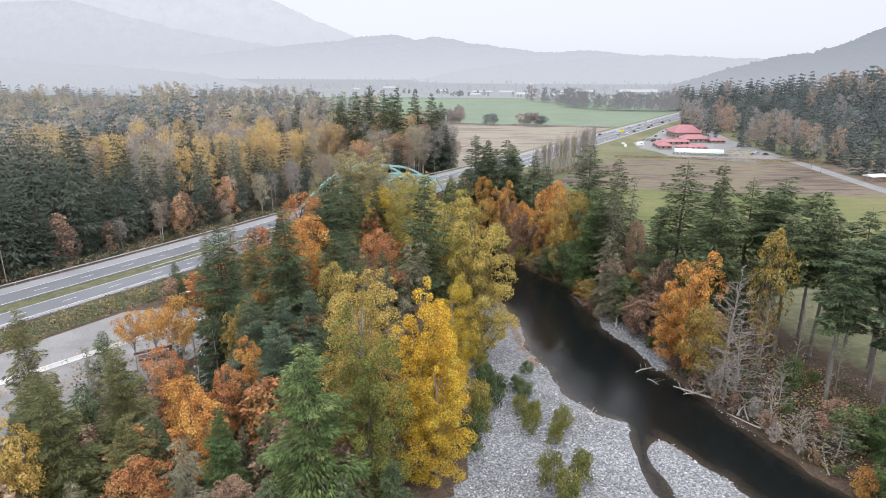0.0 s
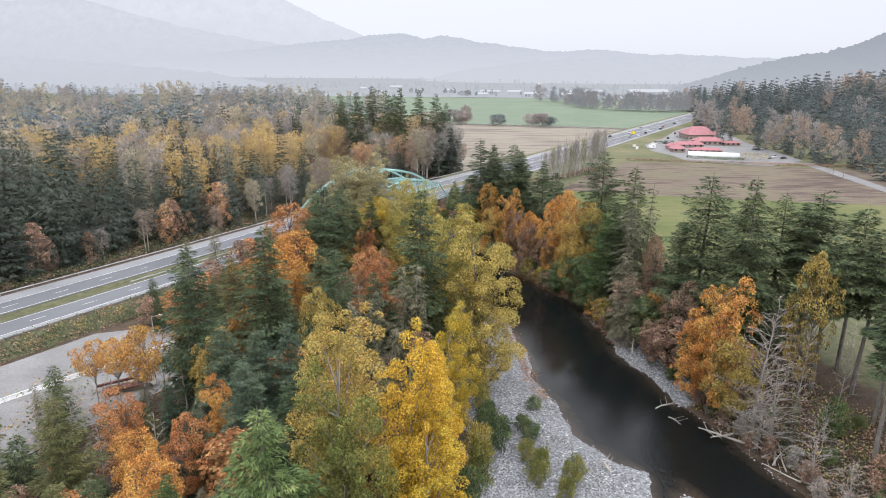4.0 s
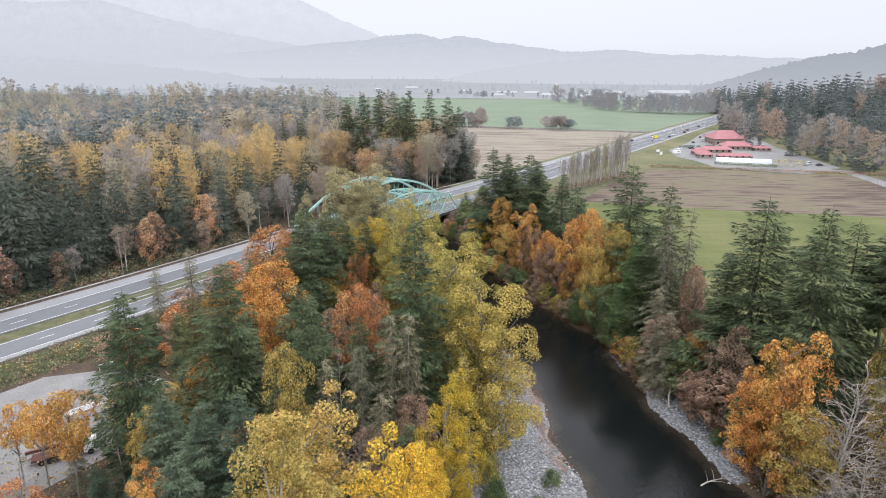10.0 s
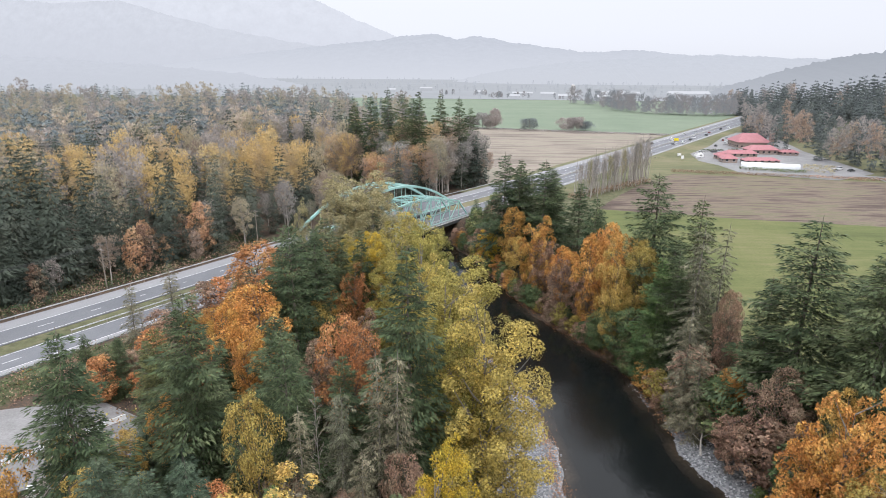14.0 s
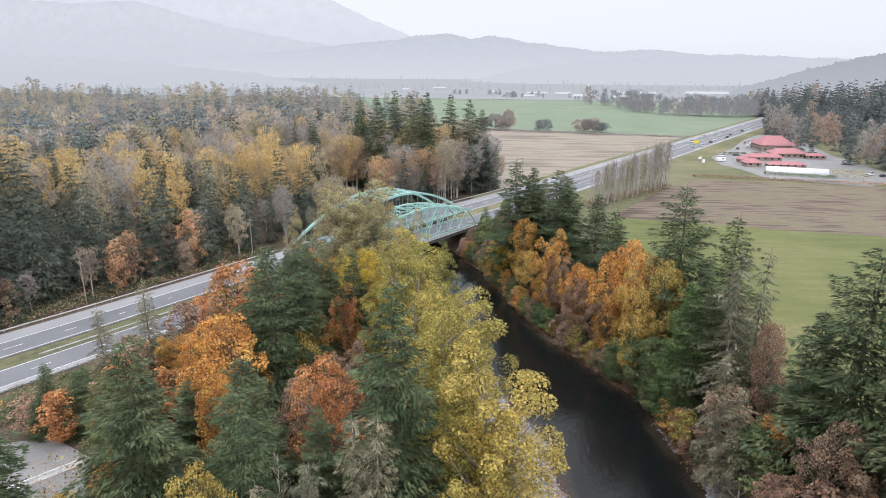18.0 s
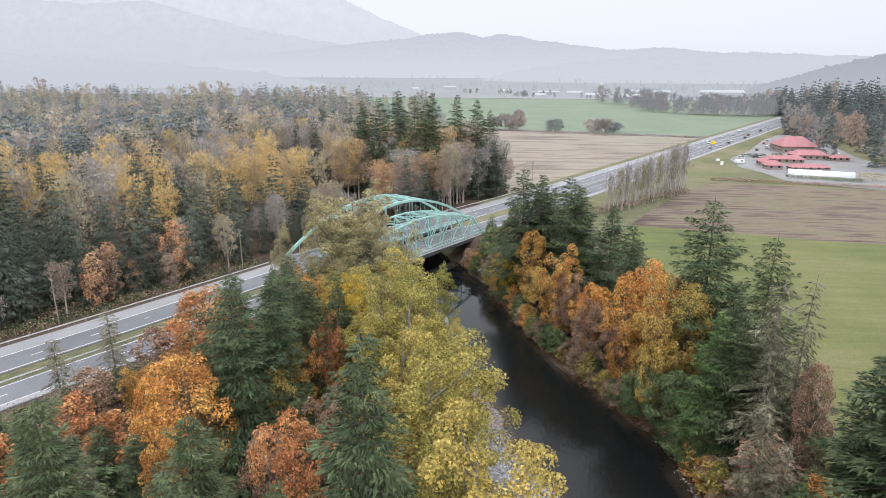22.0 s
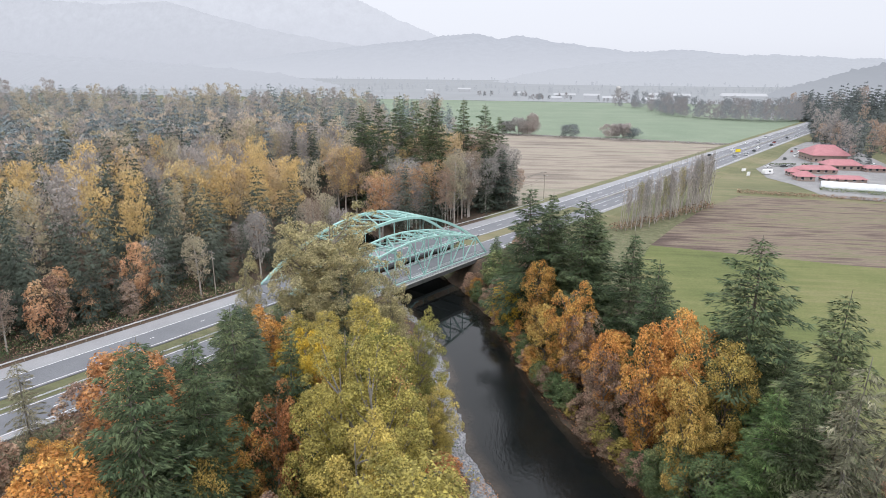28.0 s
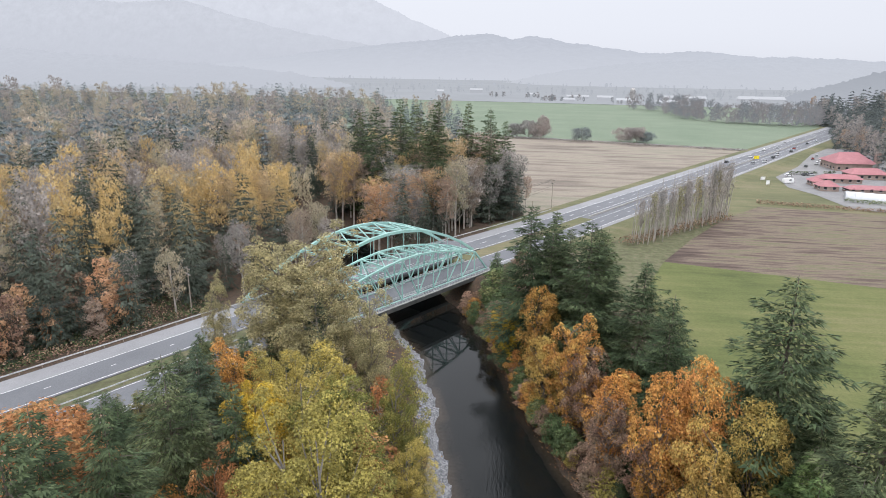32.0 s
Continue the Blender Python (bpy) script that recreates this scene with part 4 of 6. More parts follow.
plant_all("maple", "rust", [(-0.5, 115.5, 19, 0.9), (-14.8, 112.5, 18, 0.9), (-17.9, 143.6, 21, 0.9), (-56.1, 153.4, 12.5, 1.5), (-56, 161.4, 12, 1.5), (-45.5, 185.7, 18, 1.1), (-6.5, 112.5, 16, 1.0), (-12, 150, 24, 0.7), (-24, 64, 17, 1.0)])
plant_all("cottonwood", "gold", [(-11.5, 92, 33.5, 1.15), (-9.5, 77.5, 38, 0.85)])
plant_all("cottonwood", "yellow", [(-0.6, 84, 36.3, 0.8), (0.9, 79.2, 25.5, 1.15), (4.6, 104.8, 28.6, 0.75), (1.2, 96, 26, 0.9), (-13.9, 176.1, 31.5, 0.85)])
plant_all("cottonwood", "lime", [(-7.9, 72.5, 36.5, 0.8), (-4.1, 175.4, 33.5, 0.95), (-0.5, 193.5, 28, 0.8)])
plant_all("cottonwood", "olive", [(10.5, 126.5, 38.7, 1.0), (5, 140, 37.5, 1.05), (-1.2, 163.3, 37, 1.0), (-6.1, 163, 36, 0.9), (-8, 177, 35, 1.0), (7.3, 129.7, 31, 1.0), (-1, 154, 34, 1.0), (4.8, 150, 32, 1.05), (3.2, 183, 20, 1.1), (-1.9, 170, 29, 1.1), (-16, 190, 27, 1.0), (-22, 197, 25, 1.0), (-10, 186, 27, 1.0)])
plant_all("snag_fir", "palefir", [(-1.4, 118.2, 32, 1.1), (-4.1, 119.3, 31.3, 1.1), (-12.8, 114, 26.5, 1.2), (-8.2, 116.4, 27.5, 1.2), (-10, 121, 24, 1.2), (-5, 112, 22, 1.3), (-29.4, 63.9, 23, 1.6), (-40.7, 140.6, 22, 1.4), (-38.5, 178.9, 21, 1.4), (-62, 166, 22, 1.5), (-33.6, 193.6, 24, 1.5), (-58, 175, 24, 1.5)])
plant_all("bare", "", [(-11.5, 117.4, 27, 0.6), (-13.5, 110, 17, 1.4), (-3, 111, 15, 1.5), (-27.4, 162.6, 25, 0.7), (-52, 104, 15, 1.6), (-55, 99, 15, 1.6), (-49, 118, 14, 1.6), (-64, 172, 15, 1.6), (-8, 110, 16, 1.4), (-60, 108, 13, 1.6)])
plant_all("cottonwood", "sage", [(-23.5, 219.5, 39, 1.5), (-27.5, 216, 37, 1.2), (-18, 211, 33, 1.0), (-9.5, 211, 31, 0.9), (-19, 215, 35, 1.0), (-39.4, 214.5, 30, 0.55)])
# the far bank, from the bridge down to the near reach
plant_all("fir", "fir", [(18.5, 242, 39.5, 1.1), (24, 247, 37, 1.0), (29.7, 231, 39, 1.1), (34, 239, 35, 1.0), (38.5, 221, 34.5, 1.1), (40.4, 208, 33, 0.95), (23, 239, 37, 1.0), (32, 236, 36.5, 1.1), (27, 244, 34, 1.0), (45, 226, 25, 1.2), (14, 262, 20, 1.2), (51, 192.5, 42, 1.2), (55, 175.5, 40, 1.0), (54.7, 187.1, 28, 1.1), (62.3, 146.2, 43, 1.3), (66, 135, 41, 1.15), (62.3, 127.5, 45.5, 0.95), (77.3, 142.7, 39.5, 1.15), (59.5, 152, 31, 1.1), (49, 168, 30, 0.9)])
plant_all("tall_fir", "fir", [(82.6, 138.3, 41, 1.3), (84.4, 127.3, 40, 1.2), (81.6, 118, 38, 1.3), (74, 119, 37, 1.2), (77.8, 133.6, 40, 1.2), (71.9, 97.7, 36, 1.2), (84.5, 104.5, 38, 1.3), (90, 112, 36, 1.3), (79, 108, 35, 1.1), (92, 122, 37, 1.2), (78, 92, 33, 1.2), (86, 96, 30, 1.3)])
plant_all("fir", "brightfir", [(46.3, 170, 29, 0.9), (50.6, 180.4, 25, 1.0), (80, 84, 26, 1.2), (74, 84, 17, 1.3), (87, 90, 22, 1.3), (70, 76, 14, 1.4)])
plant_all("snag_fir", "palefir", [(50.6, 161.8, 37.5, 1.2), (56.2, 164.6, 37, 1.2), (46.2, 153.2, 23.5, 1.3), (53.5, 169, 30, 1.2), (48, 149, 20, 1.4)])
plant_all("maple", "orange", [(21, 232, 24.5, 0.75), (25.8, 214.8, 26, 0.7), (36.9, 192.7, 27, 0.75), (41.4, 191.5, 30, 0.7), (53, 118.5, 29, 0.72), (31.5, 203, 21, 0.7), (54, 149.8, 14, 1.1), (52.5, 123, 20, 0.8)])
plant_all("maple", "gold", [(47.1, 186.4, 27.5, 0.75), (40, 182, 26, 0.6), (70.2, 116.7, 34, 0.5), (53, 114, 19, 0.9), (45, 182.9, 18, 0.8), (22, 222, 18, 0.9), (57, 124, 25, 0.5)])
plant_all("maple", "yellow", [(15.9, 239.4, 15, 0.9), (11, 250.5, 12, 0.9)])
plant_all("maple", "rust", [(31.2, 200.7, 18, 0.9), (28, 213, 20, 0.7), (56.6, 137.7, 21, 0.9), (56.8, 160.6, 25, 0.6), (57.5, 131, 18, 0.9), (5.8, 254.5, 12, 1.2), (36, 196, 14, 1.0), (50.2, 139, 12, 1), (61, 118, 14, 1.0), (66.4, 181, 13, 1.1)])
plant_all("maple", "green", [(39.5, 177, 14.5, 1.5), (41.5, 170, 13, 1.4), (36.4, 183, 12, 1.4), (42, 187, 15, 1.0)])
for x, y, h, w in ((68.5, 103.5, 8.0, 0.62), (66, 99, 3.5, 0.8), (72, 94, 3.5, 0.9), (63.5, 112, 3.5, 0.8), (75, 106, 3.0, 0.9), (58, 116, 3.0, 0.9), (52, 131, 3.5, 0.9), (51, 143, 3.0, 0.9), (49.5, 158, 4.0, 0.9)):
    plant("bush", int(x) % 3, "brightfir", x, y, float(ground_z(x, y)) + h, w, "on the river bank", None, "willow shrubs")
plant_all("bare", "", [(66, 102, 13, 1.6), (59.1, 109.5, 27, 1.1), (60.5, 112.5, 24, 1.2), (54, 105, 10, 2.2), (56.5, 107, 12, 2.0), (59, 105, 18, 1.4), (62, 97, 11, 1.9), (66, 110, 23, 0.9), (64, 91, 9, 2.0), (67, 86, 9, 2.0), (51.5, 108.5, 8, 2.4), (72, 108, 24, 0.8), (76, 101, 20, 0.9)])
# brush and young trees past the end of the frontage lot
for i, (x, y) in enumerate(((-61, 152), (-65, 155), (-57, 155), (-68, 158), (-60, 158), (-54, 150), (-63, 161), (-56, 161), (-71, 160), (-51, 156), (-66, 150.5), (-59, 148.5))):
    plant("fir_low" if i % 3 == 0 else "sapling", i % 3, "fir" if i % 3 == 0 else ("rust", "ember")[i % 2], x, y, 8.5 + 2.0 * ((i * 5) % 4), 1.4)

# woods beyond the highway
rng = np.random.default_rng(5)
far_spots, wood_spots = [], []
for s in np.arange(-30, 335, 8.6):
    for n in np.arange(-420, -194, 8.6):
        ss, nn = s + rng.uniform(-3.2, 3.2), n + rng.uniform(-3, 3)
        q = U * ss + ACROSS * nn
        if in_river(q.x, q.y, 1) or rng.random() < 0.05:
            continue
        depth = -192 - nn
        conif = 0.9 if ss < 135 and depth < 70 else 0.48 if ss < 185 and depth < 60 else 0.42 if depth < 26 else 0.12 if depth < 125 else 0.72 if depth < 185 and ss < 240 else 0.42
        if ss > 268:
            conif = 0.4
        fir = rng.random() < conif
        patch = noise.noise(Vector((q.x * 0.02, q.y * 0.02, 3.0))) + rng.uniform(-0.46, 0.46)
        autumn = "wood_twig" if patch < -0.16 else "wood_rust" if patch < -0.08 else "wood_olive" if patch < 0.06 else "wood_gold" if patch < 0.22 else "wood_yellow"
        if depth > 135:
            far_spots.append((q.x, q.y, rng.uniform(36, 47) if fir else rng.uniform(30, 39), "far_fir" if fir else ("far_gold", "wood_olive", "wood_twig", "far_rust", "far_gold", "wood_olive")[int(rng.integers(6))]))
        elif fir or depth > 24:
            wood_spots.append((q.x, q.y, (rng.uniform(33, 45) if ss < 115 or depth > 50 else rng.uniform(24, 38)) if fir else rng.uniform(26, 38), "wood_fir" if fir else autumn))
        else:
            key = ("wood_orange", "wood_rust", "wood_twig", "wood_olive", "wood_rust", "wood_twig")[int(rng.integers(6))]
            top = rng.uniform(15, 27)
            plant("broad_low", int(rng.integers(3)), key, q.x, q.y, top, rng.uniform(0.9, 1.35), "in the woods", group="woods")
# smaller trees at the foot of the highway bank
for i in range(110):
    ss, nn = rng.uniform(-40, 176), rng.uniform(-204, -193)
    q = U * ss + ACROSS * nn
    if min(abs(ss - p) for p in (72, 120, 170.5)) < 9:
        continue
    kind, key = (("sapling", "wood_orange"), ("sapling", "rust"), ("fir_low", "wood_fir"), ("fir_low", "wood_fir"), ("fir_low", "cedar"), ("fir_low", "fir"), ("sapling", "wood_rust"))[int(rng.integers(7))]
    if ss < 110 and i % 3:
        kind, key = "fir_low", "wood_fir"
    if kind == "fir_low":
        wood_spots.append((q.x, q.y, rng.uniform(14, 26), "wood_fir"))
    else:
        plant(kind, int(rng.integers(3)), key, q.x, q.y, rng.uniform(12, 24), rng.uniform(0.8, 1.2), "beside the highway", group="woods")
# trees close to the water above the far bridge
for i in range(70):
    ss, nn = rng.uniform(236, 335), rng.uniform(-262, -193)
    q = U * ss + ACROSS * nn
    if in_river(q.x, q.y, 0.5) or ss < 262 and nn > -200:
        continue
    key = ("wood_twig", "wood_gold", "wood_olive", "wood_rust", "wood_fir")[int(rng.integers(5))]
    plant("fir_low" if key == "wood_fir" else "broad_low", i % 3, key, q.x, q.y, rng.uniform(24, 35), rng.uniform(1.0, 1.4), "in the woods", group="woods")
for i in range(26):
    ss, nn = rng.uniform(243, 275), rng.uniform(-153, -138)
    q = U * ss + ACROSS * nn
    if in_river(q.x, q.y, 0.8):
        continue
    key = ("wood_twig", "rust", "green", "wood_olive")[i % 4]
    plant("sapling", i % 3, key, q.x, q.y, float(ground_z(q.x, q.y)) + rng.uniform(4, 8), 1.5, "below the bridge end", group="riverside trees")
# the tall dark firs by the far field
for x, y, top in ((-17.5, 358, 54), (-25, 352, 53), (-33, 360, 55), (-40, 349, 52), (2, 377, 50), (-8, 384, 52), (-50, 362, 50), (8, 392, 44), (-22, 372, 50)):
    plant("fir", int(x) % 3, "fir", x, y, top, 0.75, "in the woods", group="woods")
for x, y, top, key in ((-16, 338, 31, "wood_orange"), (-24, 330, 30, "wood_orange"), (-5, 352, 34, "wood_rust"), (-34, 326, 28, "wood_orange"), (4, 362, 30, "wood_twig"), (-10, 345, 24, "green"), (-2, 392, 40, "wood_rust")):
    plant("broad_low", int(top) % 3, key, x, y, top, 1.5, "in the woods", group="woods")


def wood(name, spots, kinds, label, mats=None):
    """Many distant trees as one object for each sort of foliage."""
    packs = {}
    r = np.random.default_rng(len(spots))
    for x, y, top, key in spots:
        v, f = kinds["fir" if "fir" in key or "mist" in key and int(x) % 3 == 0 else "broad"]
        z = 4.6
        h = top - z
        a = r.uniform(0, 6.28)
        wide = h * r.uniform(0.85, 1.35)
        rot = np.array([[math.cos(a), -math.sin(a), 0], [math.sin(a), math.cos(a), 0], [0, 0, 1]])
        packs.setdefault(key, []).append((v @ rot.T * [wide, wide, h] + [x, y, z], f))
    for key, some in packs.items():
        for width in (3, 4):
            mine = [p for p in some if p[1].shape[1] == width]
            if mine:
                starts = np.cumsum([0] + [len(p[0]) for p in mine[:-1]])
                vv = np.concatenate([p[0] for p in mine])
                ff = np.concatenate([p[1] + k for p, k in zip(mine, starts)])
                put(name, quads_mesh(name, vv, ff, (mats or LEAF)[key]), None, label, "woods", "stuff")


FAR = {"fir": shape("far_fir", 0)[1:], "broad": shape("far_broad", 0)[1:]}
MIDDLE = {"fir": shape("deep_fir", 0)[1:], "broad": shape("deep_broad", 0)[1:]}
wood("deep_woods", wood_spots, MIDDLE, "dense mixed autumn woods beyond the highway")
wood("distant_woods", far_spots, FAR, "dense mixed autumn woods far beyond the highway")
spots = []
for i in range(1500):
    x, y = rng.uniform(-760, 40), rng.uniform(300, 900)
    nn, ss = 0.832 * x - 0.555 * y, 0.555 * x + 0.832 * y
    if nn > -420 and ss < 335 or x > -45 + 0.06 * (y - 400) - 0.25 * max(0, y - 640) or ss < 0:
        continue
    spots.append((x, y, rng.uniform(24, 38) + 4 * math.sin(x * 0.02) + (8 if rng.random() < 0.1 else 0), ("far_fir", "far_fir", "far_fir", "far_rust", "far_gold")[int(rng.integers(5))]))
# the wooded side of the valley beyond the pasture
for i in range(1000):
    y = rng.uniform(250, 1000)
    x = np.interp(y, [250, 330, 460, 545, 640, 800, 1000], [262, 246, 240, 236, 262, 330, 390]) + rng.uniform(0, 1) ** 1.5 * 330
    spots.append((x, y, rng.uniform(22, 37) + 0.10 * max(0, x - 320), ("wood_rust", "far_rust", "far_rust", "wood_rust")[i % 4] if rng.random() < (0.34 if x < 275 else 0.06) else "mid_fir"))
# the haze over these trees is only in their foliage colours
wood("distant_woods", spots, FAR, "mixed woods along the valley, haze painted into their colour")


# smaller trees between the large ones, on both banks
taken = [(o.matrix_basis.translation.x, o.matrix_basis.translation.y) for o in scene.objects if o.parent is None and "group" in o and o["group"] == "riverside trees"]
for gx0 in np.arange(-110, 20, 6.2):
    for gy0 in np.arange(48, 250, 6.2):
        x, y = gx0 + rng.uniform(-2.4, 2.4), gy0 + rng.uniform(-2.4, 2.4)
        nn, ss = 0.832 * x - 0.555 * y, 0.555 * x + 0.832 * y
        zg = float(ground_z(x, y))
        if nn < -149.5 or zg < 3.2 or x > np.interp(y, RY, RL) - 2 or (nn < -109 and ss < 91) or ss > 176:
            continue
        if any((x - a) ** 2 + (y - b) ** 2 < 14 for a, b in taken):
            continue
        kind, key = (("fir_low", "fir"), ("sapling", "rust"), ("sapling", "ember"), ("fir_low", "bluefir"), ("fir_low", "cedar"), ("fir_low", "fir"), ("snag_fir", "palefir"), ("bare", ""))[int(rng.integers(8))]
        plant(kind, 3 if kind == "bare" else int(rng.integers(3)), key, x, y, zg + rng.uniform(8, 15), rng.uniform(1.1, 1.5), "by the river")
for y0 in np.arange(70, 285, 4.2):
    for k in range(4):
        y = y0 + rng.uniform(-2, 2)
        x = np.interp(y, RY, RR) + 1.8 + k * 5.0 + rng.uniform(-1.5, 1.5)
        if 122 < y < 157 and k == 0 or 0.832 * x - 0.555 * y < -148 or any((x - a) ** 2 + (y - b) ** 2 < 9 for a, b in taken):
            continue
        if y < 160 and (k > 1 or rng.random() < 0.35) or k == 3 and rng.random() < 0.6:
            continue
        kind, key = (("sapling", "rust"), ("sapling", "green"), ("bare", "") if y < 160 else ("fir_low", "fir"), ("sapling", "orange"), ("snag_fir", "palefir"), ("bare", ""), ("sapling", "rust"))[int(rng.integers(7))]
        zg = float(ground_z(x, y))
        plant(kind, 3 if kind == "bare" else int(rng.integers(3)), key, x, y, zg + (rng.uniform(4, 8) if k == 0 else rng.uniform(6, 13)) * (0.8 if y < 125 else 1), rng.uniform(1.2, 1.7), "by the river")


for y0 in np.arange(157, 290, 2.3):
    y = y0 + rng.uniform(-0.8, 0.8)
    x = np.interp(y, RY, RR) + rng.uniform(0.5, 2.2)
    if 0.832 * x - 0.555 * y < -151:
        continue
    key = ("green", "rust", "olive", "rust", "green", "orange")[int(rng.integers(6))]
    plant("sapling", int(rng.integers(3)), key, x, y, float(ground_z(x, y)) + rng.uniform(3.5, 7.5), rng.uniform(1.3, 1.8), "hanging over the water")
for y0 in np.arange(84, 124, 3.4):
    x = np.interp(y0, RY, RR) + rng.uniform(0.8, 3.0)
    key = ("green", "rust", "twig", "rust")[int(rng.integers(4))]
    plant("sapling", int(rng.integers(3)), key, x, y0, float(ground_z(x, y0)) + rng.uniform(2.0, 4.5), rng.uniform(1.2, 1.6), "hanging over the water")

# ---- undergrowth ----
def undergrowth(name, spots, key, size, label):
    r = np.random.default_rng(len(spots) + 3)
    c = np.array([(x, y, float(ground_z(x, y)) + hh) for x, y, hh in spots])
    k = 14
    cen = np.repeat(c, k, 0) + r.normal(0, 1, (len(c) * k, 3)) * [0.8, 0.8, 0.45]
    v, f = leaf_quads(r, cen, np.tile([0, 0, 1.0], (len(cen), 1)), size, 0.7)
    put(name, quads_mesh(name, v, f, LEAF[key]), None, label, "undergrowth", "stuff")


beds = {"rust": [], "green": [], "olive": [], "fir": [], "orange": []}
for i in range(9000):
    x, y = rng.uniform(-110, 95), rng.uniform(52, 290)
    left, right = np.interp(y, RY, RL), np.interp(y, RY, RR)
    nn, ss = 0.832 * x - 0.555 * y, 0.555 * x + 0.832 * y
    if float(ground_z(x, y)) < 1.6 and not (x > right + 1.0 and not 124 < y < 156):
        continue
    if in_river(x, y, 0.8) or nn < -152 or x > right + 26 or (-146 < nn < -128 and ss < 110):
        continue
    beds[("rust", "green", "olive", "fir", "orange", "rust")[int(rng.integers(6))]].append((x, y, rng.uniform(0.2, 1.8)))
for i in range(4500):
    y = rng.uniform(60, 285)
    x = np.interp(y, RY, RR) + rng.uniform(0.3, 1.0) ** 2 * 24
    if 124 < y < 154 and x < np.interp(y, RY, RR) + 7 or 0.832 * x - 0.555 * y < -150:
        continue
    beds[("rust", "green", "olive", "fir", "rust", "rust")[int(rng.integers(6))]].append((x, y, rng.uniform(0.0, 0.9)))
for key, some in beds.items():
    undergrowth("undergrowth", some, key, 0.22, "low shrubs and fallen leaves under the trees")
beds = {"rust": [], "fir": [], "green": []}
for i in range(5200):
    ss, nn = rng.uniform(-40, 178), rng.uniform(-212, -187.5)
    q = U * ss + ACROSS * nn
    beds[("rust", "fir", "green", "fir", "rust")[int(rng.integers(5))]].append((q.x, q.y, rng.uniform(0.2, 1.6)))
for i in range(2200):
    ss, nn = rng.uniform(-40, 176), rng.uniform(-153, -144.5)
    q = U * ss + ACROSS * nn
    beds[("rust", "fir", "green", "fir", "rust")[int(rng.integers(5))]].append((q.x, q.y, rng.uniform(0.0, 0.9)))
for key, some in beds.items():
    undergrowth("undergrowth", some, key, 0.21, "brown brush along the highway verge")

drift = []
for i in range(260):
    y = rng.uniform(124, 186)
    drift.append((np.interp(y, RY, RL) - rng.uniform(0.6, 1.0 + 1.6 * abs(math.sin(y * 0.13))), y, 0.04))
for i in range(420):
    y = rng.uniform(150, 255)
    drift.append((np.interp(y, RY, RR) + rng.uniform(0.2, 2.0), y, 0.08))
undergrowth("fallen_leaves", drift, "ember", 0.13, "rusty fallen leaves washed up along the water's edge")

# ---- far hills and woods, with mist painted as pale glow ----
def mist_glow(name, tone, grain=0.012, foot=None, low=0.0, high=1.0):
    """Distance mist painted as emission, blended to the foot tone low down."""
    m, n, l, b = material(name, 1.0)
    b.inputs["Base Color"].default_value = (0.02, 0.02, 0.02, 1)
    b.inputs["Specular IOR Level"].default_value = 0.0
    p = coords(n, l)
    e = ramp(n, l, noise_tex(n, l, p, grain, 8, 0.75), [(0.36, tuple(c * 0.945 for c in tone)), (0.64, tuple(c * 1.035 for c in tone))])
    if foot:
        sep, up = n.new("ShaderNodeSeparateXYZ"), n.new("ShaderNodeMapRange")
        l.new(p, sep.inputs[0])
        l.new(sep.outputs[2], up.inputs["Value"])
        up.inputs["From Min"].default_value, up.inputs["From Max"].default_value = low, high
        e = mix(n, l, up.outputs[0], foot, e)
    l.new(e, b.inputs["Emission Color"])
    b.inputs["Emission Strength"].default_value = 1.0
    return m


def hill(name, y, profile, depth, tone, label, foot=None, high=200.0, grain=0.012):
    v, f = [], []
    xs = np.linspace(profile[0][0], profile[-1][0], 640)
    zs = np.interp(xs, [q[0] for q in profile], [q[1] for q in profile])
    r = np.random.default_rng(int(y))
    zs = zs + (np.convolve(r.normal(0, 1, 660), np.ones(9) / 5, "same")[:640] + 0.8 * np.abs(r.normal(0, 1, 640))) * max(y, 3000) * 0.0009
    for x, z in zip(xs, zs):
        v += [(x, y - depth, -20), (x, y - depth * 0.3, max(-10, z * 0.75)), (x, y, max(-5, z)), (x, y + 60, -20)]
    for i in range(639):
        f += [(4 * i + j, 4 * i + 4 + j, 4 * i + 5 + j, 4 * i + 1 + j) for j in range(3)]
    put(name, mesh_of(name, v, f, mist_glow(name, tone, grain, foot, 0.0, high), True), None, label, "hill", "backdrop")


# the hills and valley floor emit pale grey tones in place of haze
hill("mountain", 4400, ((-4500, 700), (-2746, 693), (-1669, 643), (-1131, 522), (-880, 410), (-661, 318), (-475, 246), (173, 53)), 300, (0.735, 0.755, 0.79), "mountain with pale mist painted as glow", (0.66, 0.68, 0.72), 420.0)
hill("hill", 4000, ((-4500, 560), (-2541, 419), (-2139, 435), (-1884, 361), (-1557, 284), (-1156, 208), (-816, 158), (-400, 60)), 300, (0.655, 0.675, 0.71), "wooded hill with mist painted as glow", (0.60, 0.62, 0.655), 330.0, 0.02)
hill("hill", 3700, ((-1900, 40), (-1500, 90), (-1200, 130), (-900, 160), (-688, 186), (-496, 196), (-383, 223), (-175, 234), (-63, 204), (33, 228), (242, 191), (469, 163), (633, 140), (991, 152), (1223, 123), (1619, 122), (1887, 102), (2191, 79), (4000, 46)), 900, (0.575, 0.60, 0.64), "wooded ridge with mist painted as glow", (0.64, 0.66, 0.69), 190.0, 0.02)
hill("hill", 2700, ((-100, -5), (160, 50), (420, 82), (700, 96), (1000, 112), (1300, 98), (2200, 80)), 600, (0.60, 0.625, 0.66), "low wooded ridge with mist painted as glow", (0.60, 0.62, 0.645), 110.0, 0.03)
